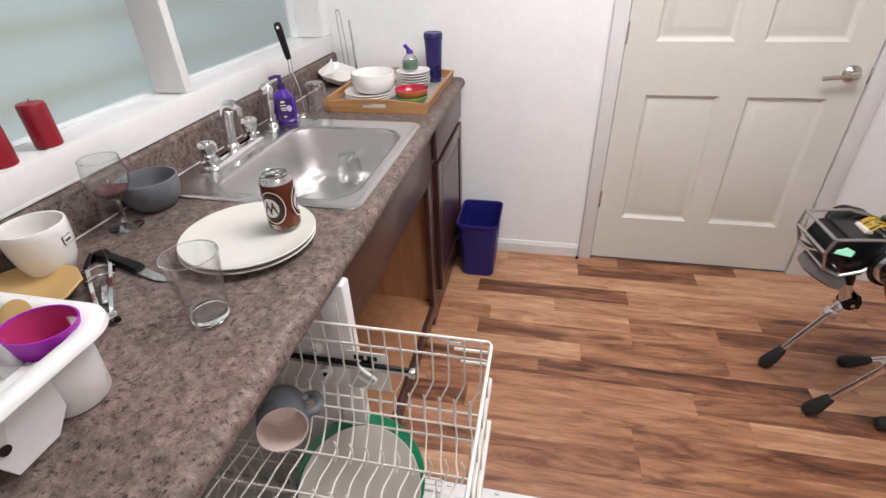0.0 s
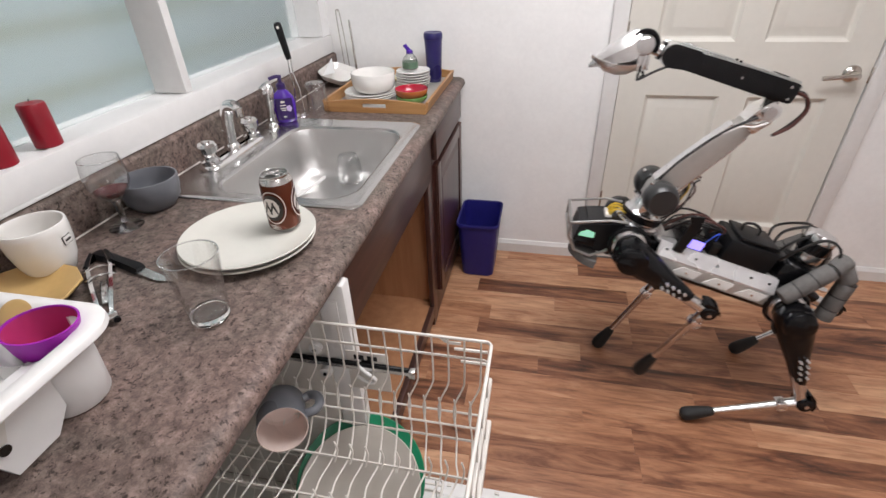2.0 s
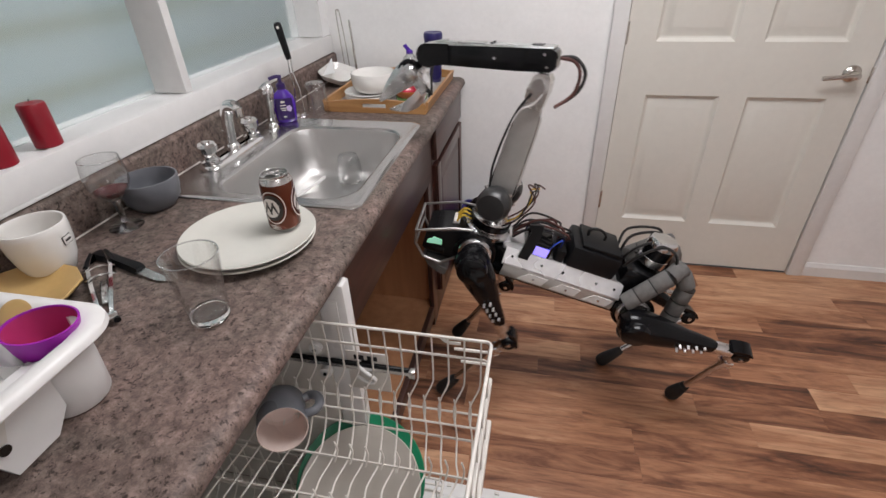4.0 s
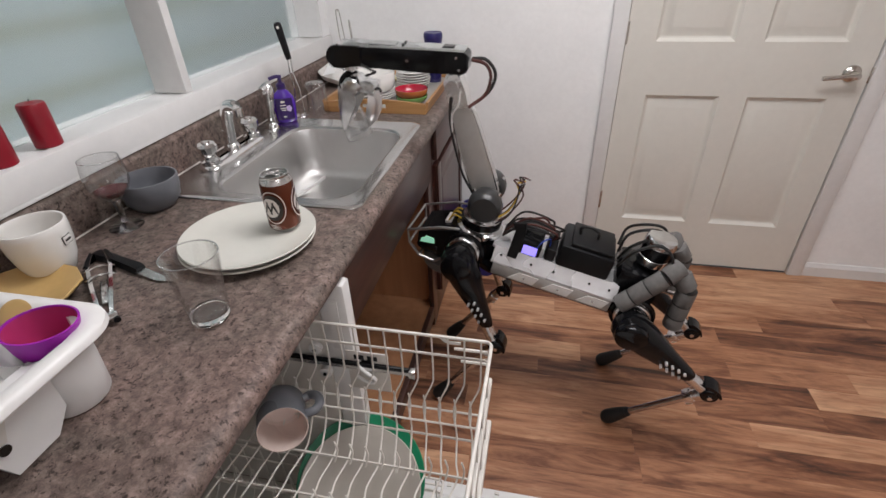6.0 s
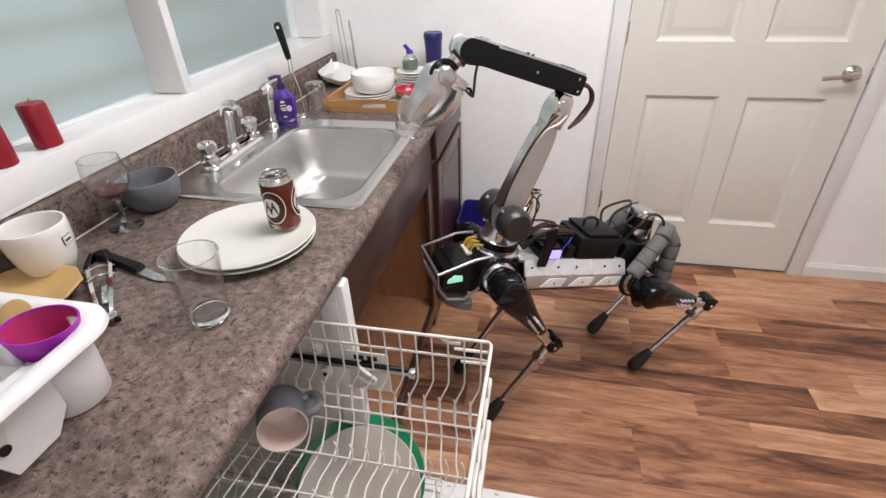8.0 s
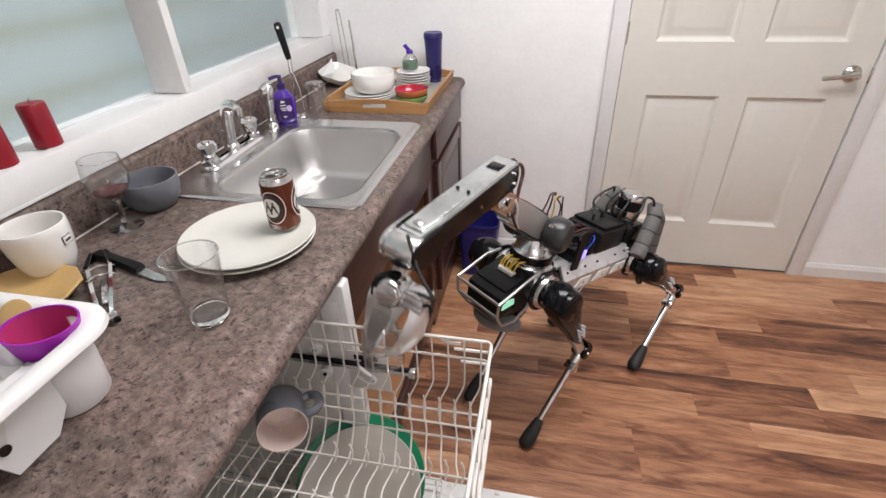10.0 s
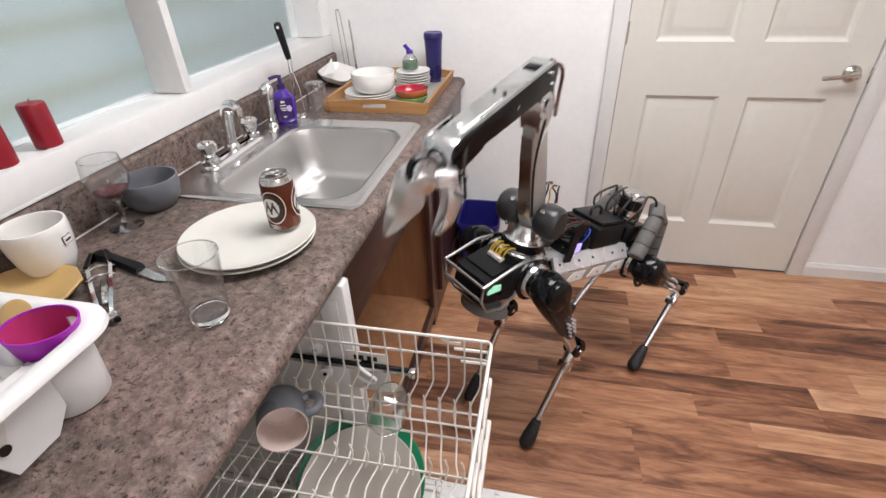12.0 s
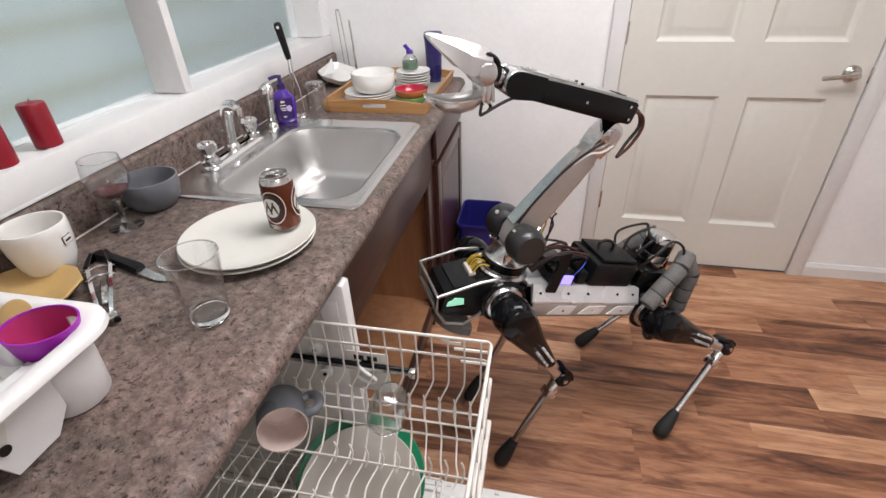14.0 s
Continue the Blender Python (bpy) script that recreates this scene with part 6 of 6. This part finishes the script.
LEFT_FRONT_Y = [0.342, 0.342, 0.326, 0.353, 0.353, 0.353, 0.353, 0.353, 0.363, 0.307, 0.307, 0.276, 0.276, 0.276, 0.193, 0.193, 0.193, 0.193, 0.193, 0.118, 0.118, 0.118, 0.162, 0.042, 0.042, 0.042, 0.042, 0.042, 0.042, -0.036, -0.036, -0.036, -0.036]
LEFT_FRONT_Z = [0.024, 0.024, 0.123, 0.024, 0.024, 0.024, 0.024, 0.024, 0.098, 0.024, 0.024, 0.024, 0.024, 0.024, 0.024, 0.024, 0.024, 0.024, 0.024, 0.024, 0.024, 0.024, 0.025, 0.024, 0.024, 0.024, 0.024, 0.024, 0.024, 0.024, 0.024, 0.024, 0.024]
RIGHT_FRONT_X = [1.287, 1.287, 1.287, 1.287, 1.287, 1.13, 0.663, 0.663, 0.663, 0.608, 0.441, 0.275, 0.09, 0.09, 0.06, 0.06, 0.06, 0.06, 0.06, 0.06, 0.06, 0.125, 0.125, 0.187, 0.187, 0.187, 0.187, 0.187, 0.187, 0.187, 0.187, 0.187, 0.187]
RIGHT_FRONT_Y = [0.555, 0.555, 0.555, 0.555, 0.555, 0.653, 0.559, 0.559, 0.559, 0.598, 0.588, 0.562, 0.529, 0.529, 0.517, 0.517, 0.517, 0.517, 0.517, 0.517, 0.517, 0.324, 0.324, 0.198, 0.198, 0.198, 0.198, 0.198, 0.198, 0.198, 0.198, 0.198, 0.198]
RIGHT_FRONT_Z = [0.024, 0.024, 0.024, 0.024, 0.024, 0.043, 0.024, 0.024, 0.024, 0.024, 0.024, 0.024, 0.024, 0.024, 0.024, 0.024, 0.024, 0.024, 0.024, 0.024, 0.024, 0.024, 0.024, 0.024, 0.024, 0.024, 0.024, 0.024, 0.024, 0.024, 0.024, 0.024, 0.024]
LEFT_REAR_X = [1.564, 1.564, 1.485, 1.485, 1.485, 1.485, 1.485, 1.11, 0.938, 0.938, 0.938, 0.938, 0.938, 0.906, 0.67, 0.67, 0.67, 0.67, 0.67, 0.67, 0.67, 0.79, 0.79, 0.79, 0.79, 0.79, 0.79, 0.79, 0.79, 0.79, 0.79, 0.84, 0.84]
LEFT_REAR_Y = [0.317, 0.317, 0.32, 0.32, 0.32, 0.32, 0.32, 0.281, 0.249, 0.249, 0.249, 0.249, 0.249, 0.334, 0.19, 0.19, 0.19, 0.19, 0.19, 0.19, 0.19, 0.455, 0.455, 0.455, 0.455, 0.455, 0.455, 0.455, 0.455, 0.455, 0.455, 0.39, 0.16]
LEFT_REAR_Z = [0.024, 0.024, 0.024, 0.024, 0.024, 0.024, 0.024, 0.076, 0.024, 0.024, 0.024, 0.024, 0.024, 0.024, 0.024, 0.024, 0.024, 0.024, 0.024, 0.024, 0.024, 0.024, 0.024, 0.024, 0.024, 0.024, 0.024, 0.024, 0.024, 0.024, 0.024, 0.065, 0.024]
RIGHT_REAR_X = [1.578, 1.526, 1.422, 1.422, 1.217, 1.217, 1.217, 1.217, 1.196, 1.196, 0.895, 0.671, 0.671, 0.671, 0.671, 0.671, 0.671, 0.671, 0.671, 0.676, 0.646, 0.646, 0.646, 0.481, 0.481, 0.481, 0.481, 0.481, 0.518, 0.518, 0.594, 0.594, 0.594]
RIGHT_REAR_Y = [0.606, 0.611, 0.607, 0.607, 0.619, 0.619, 0.619, 0.619, 0.616, 0.616, 0.566, 0.462, 0.462, 0.462, 0.462, 0.462, 0.462, 0.462, 0.462, 0.54, 0.641, 0.641, 0.641, 0.664, 0.664, 0.664, 0.664, 0.664, 0.674, 0.674, 0.554, 0.554, 0.554]
RIGHT_REAR_Z = [0.024, 0.024, 0.024, 0.024, 0.024, 0.024, 0.024, 0.024, 0.024, 0.024, 0.03, 0.024, 0.024, 0.024, 0.024, 0.024, 0.024, 0.024, 0.024, 0.024, 0.024, 0.024, 0.024, 0.024, 0.024, 0.024, 0.024, 0.024, 0.024, 0.024, 0.024, 0.024, 0.024]
TURRET = [0.9, 1.0, 1.5, -3.0, -0.4, 6.0, -7.0, 3.7, 3.4, 4.1, 10.0, 13.3, -11.3, -24.8, -1.8, -1.8, -1.8, 6.4, -5.4, -6.7, 7.5, 1.2, -2.0, 14.4, 11.0, 11.0, 11.8, 7.0, 13.0, 4.7, 5.6, 2.5, 1.6]
SHOULDER = [192.4, 192.4, 192.5, 193.8, 179.1, 155.0, 136.3, 118.9, 116.6, 118.1, 113.2, 123.8, 112.2, 107.7, 60.8, 52.8, 52.8, 62.4, 77.1, 101.5, 105.3, 103.2, 100.2, 21.2, 16.6, 16.6, 26.5, 42.2, 64.8, 105.3, 116.3, 117.7, 117.7]
ELBOW = [15.6, 16.0, 22.3, 31.3, 15.5, 2.4, 0.6, -2.3, -0.6, 0.9, 0.7, 8.2, -5.6, -7.5, -35.3, -41.3, -41.3, -9.1, 0.7, 7.8, 10.2, 7.2, 9.7, -19.2, -30.3, -30.3, -11.7, -18.6, -27.7, -10.4, -0.3, 0.0, 1.7]
WRIST = [-4.5, -4.7, -7.1, -11.9, 38.2, 39.9, 32.8, 15.2, 2.5, 9.2, 7.2, 16.4, 9.1, 1.0, -112.6, -112.6, -112.6, -115.3, -62.3, -53.2, -48.9, -48.8, -62.1, -77.1, -86.1, -86.1, -87.1, -88.4, -36.5, -8.8, 0.0, 6.0, 7.3]
GRIP = [-14.6, -15.0, -19.8, -31.4, -27.3, -31.9, -30.6, -41.9, -47.6, -50.2, -48.1, -45.6, -61.9, -64.0, -77.4, -77.4, -77.4, -92.1, -95.9, -89.2, -72.0, -68.2, -64.2, -79.9, -82.9, -82.9, -66.2, -59.3, -99.8, -14.9, -18.9, -14.2, -15.0]
JAW = [9.0, 9.0, 8.9, 8.6, 6.8, 6.5, 6.9, 7.1, 7.4, 7.0, 7.2, 7.0, 6.5, 6.8, 25.8, 11.8, 11.8, 10.3, 8.1, 8.0, 8.5, 8.6, 9.3, 7.4, 8.4, 8.4, 20.0, 31.2, 27.7, 30.6, 30.7, 31.6, 32.1]

LOWER = [38, 38, 38, 38, 38, 38, 38, 38, 38, 38, 38, 38, 38, 38, 12, 12, 12, 12, 12, 12, 12, 12, 12, 12, 12, 12, 26, 26, 26, 26, 26, 26, 26]
ROLL = [0, 0, 0, 0, 0, 0, 0, 0, 0, 0, 0, 0, 0, 0, 0, 0, 0, 0, 0, 0, 0, 0, 0, 80, 80, 80, 80, 65, 40, 0, 0, 0, 0]


def glide(values, t):
    """A smooth line through the keyed values that never overshoots them."""
    k = TIMES
    i = max(0, min(len(k) - 2, int(np.searchsorted(k, t, "right")) - 1))
    h = [k[j + 1] - k[j] for j in range(len(k) - 1)]
    d = [(values[j + 1] - values[j]) / h[j] for j in range(len(k) - 1)]
    def slope(j):
        if j == 0 or j == len(k) - 1:
            return 0.0 if j else d[0]
        if d[j - 1] * d[j] <= 0:
            return 0.0
        a, b = 2 * h[j] + h[j - 1], h[j] + 2 * h[j - 1]
        return (a + b) / (a / d[j - 1] + b / d[j])
    u = min(1.0, max(0.0, (t - k[i]) / h[i]))
    return ((2 * u ** 3 - 3 * u * u + 1) * values[i] + (u ** 3 - 2 * u * u + u) * h[i] * slope(i)
            + (3 * u * u - 2 * u ** 3) * values[i + 1] + (u ** 3 - u * u) * h[i] * slope(i + 1))


def foot_at(xs, ys, zs, t, late):
    """A foot stands still between steps; a long wait is one quick step in its midst."""
    k = TIMES
    i = max(0, min(len(k) - 2, int(np.searchsorted(k, t, "right")) - 1))
    span, u = k[i + 1] - k[i], (t - k[i]) / (k[i + 1] - k[i])
    if span > 1.0:
        start = 0.25 + 0.12 * late
        u = (u - start) / (0.4 / span)
    u = min(1.0, max(0.0, u))
    a, b = Vector((xs[i], ys[i], zs[i])), Vector((xs[i + 1], ys[i + 1], zs[i + 1]))
    p = a.lerp(b, u * u * (3 - 2 * u))
    if (b - a).length > 0.05 and max(a.z, b.z) < 0.05:
        p.z += min(0.06, 0.25 * (b - a).length) * math.sin(math.pi * u)
    return p


def turn(axis, degrees):
    return Matrix.Rotation(radians(degrees), 4, axis)


FEET = ((LEFT_FRONT_X, LEFT_FRONT_Y, LEFT_FRONT_Z), (RIGHT_FRONT_X, RIGHT_FRONT_Y, RIGHT_FRONT_Z),
        (LEFT_REAR_X, LEFT_REAR_Y, LEFT_REAR_Z), (RIGHT_REAR_X, RIGHT_REAR_Y, RIGHT_REAR_Z))


def robot_poses(t):
    root = (pose(glide(BODY_X, t), glide(BODY_Y, t), glide(BODY_Z, t)) @ turn("Z", 180 + glide(BODY_YAW, t))
            @ turn("Y", glide(BODY_PITCH, t)) @ turn("X", glide(BODY_ROLL, t)))
    legs, back = [], root.inverted()
    for i, foot in enumerate(FEET):
        hip = Vector((HX if i < 2 else -HX, HY if i % 2 == 0 else -HY, 0.0 if i < 2 else HRZ))
        d = back @ foot_at(*foot, t, i) - hip
        phi, down = math.atan2(d.y, -d.z), math.hypot(d.y, d.z)
        reach = min(math.hypot(d.x, down), (THIGH + SHANK) * 0.999)
        lift = math.atan2(d.x, down) - math.acos(max(-1, min(1, (THIGH ** 2 + reach ** 2 - SHANK ** 2) / (2 * THIGH * reach))))
        kx, kd = math.sin(lift) * THIGH, math.cos(lift) * THIGH
        low = math.atan2(d.x - kx, down - kd)
        swing = turn("X", math.degrees(phi))
        legs.append((Matrix.Translation(hip) @ swing @ turn("Y", -math.degrees(lift)),
                     Matrix.Translation(hip + Vector((kx, math.sin(phi) * kd, -math.cos(phi) * kd))) @ swing @ turn("Y", -math.degrees(low))))
    tur, sho, elb, wri, gri, jaw, roll = (glide(c, t) for c in (TURRET, SHOULDER, ELBOW, WRIST, GRIP, JAW, ROLL))
    base = pose(SHX, 0, SHZ) @ turn("Z", tur)
    def along(x, z, a):
        return x * math.cos(radians(a)) - z * math.sin(radians(a)), x * math.sin(radians(a)) + z * math.cos(radians(a))
    ex, ez = along(UPPER, 0, sho)
    fx, fz = along(FORE, FOREUP, elb)
    wx, wz = ex + fx, ez + fz
    gx, gz = along(WRISTL, 0, wri)
    gx, gz = wx + gx, wz + gz
    grip = base @ pose(gx, 0, gz) @ turn("Y", -gri) @ turn("X", roll)
    arm = [base, base @ turn("Y", -sho), base @ pose(ex, 0, ez) @ turn("Y", -elb), base @ pose(wx, 0, wz) @ turn("Y", -wri) @ turn("X", roll),
           grip @ turn("Y", -jaw), grip @ turn("Y", jaw - glide(LOWER, t))]
    grip = root @ grip
    return root, legs, arm, grip


def motions():
    steps = [round(0.1 * i, 1) for i in range(141)]
    poses = [robot_poses(t) for t in steps]
    walk(robot, [(t, p[0]) for t, p in zip(steps, poses)])
    for i, (thigh, shank) in enumerate(LEGS):
        walk(thigh, [(t, p[1][i][0]) for t, p in zip(steps, poses)])
        walk(shank, [(t, p[1][i][1]) for t, p in zip(steps, poses)])
    for j, ob in enumerate((TURRET_OB, UPPER_OB, FORE_OB, WRIST_OB, JAWU_OB, JAWL_OB)):
        walk(ob, [(t, p[2][j]) for t, p in zip(steps, poses)])
    # the glass lies mouth down in the sink, is carried over, and is left in the rack
    in_sink, in_rack = GLASS_SINK, GLASS_RACK
    hold = robot_poses(5.5)[3].inverted() @ in_sink
    rows = []
    for t, p in zip(steps, poses):
        if t <= 5.6:
            m = in_sink
        else:
            m = p[3] @ hold
            u = min(1.0, max(0.0, (t - 10.6) / 0.7))
            u = u * u * (3 - 2 * u)
            m = Matrix.LocRotScale(m.translation.lerp(in_rack.translation, u), m.to_quaternion().slerp(in_rack.to_quaternion(), u), None)
            if t >= 11.3:
                m = in_rack
        rows.append((t, m))
    walk(rinsed_glass, rows)


motions()
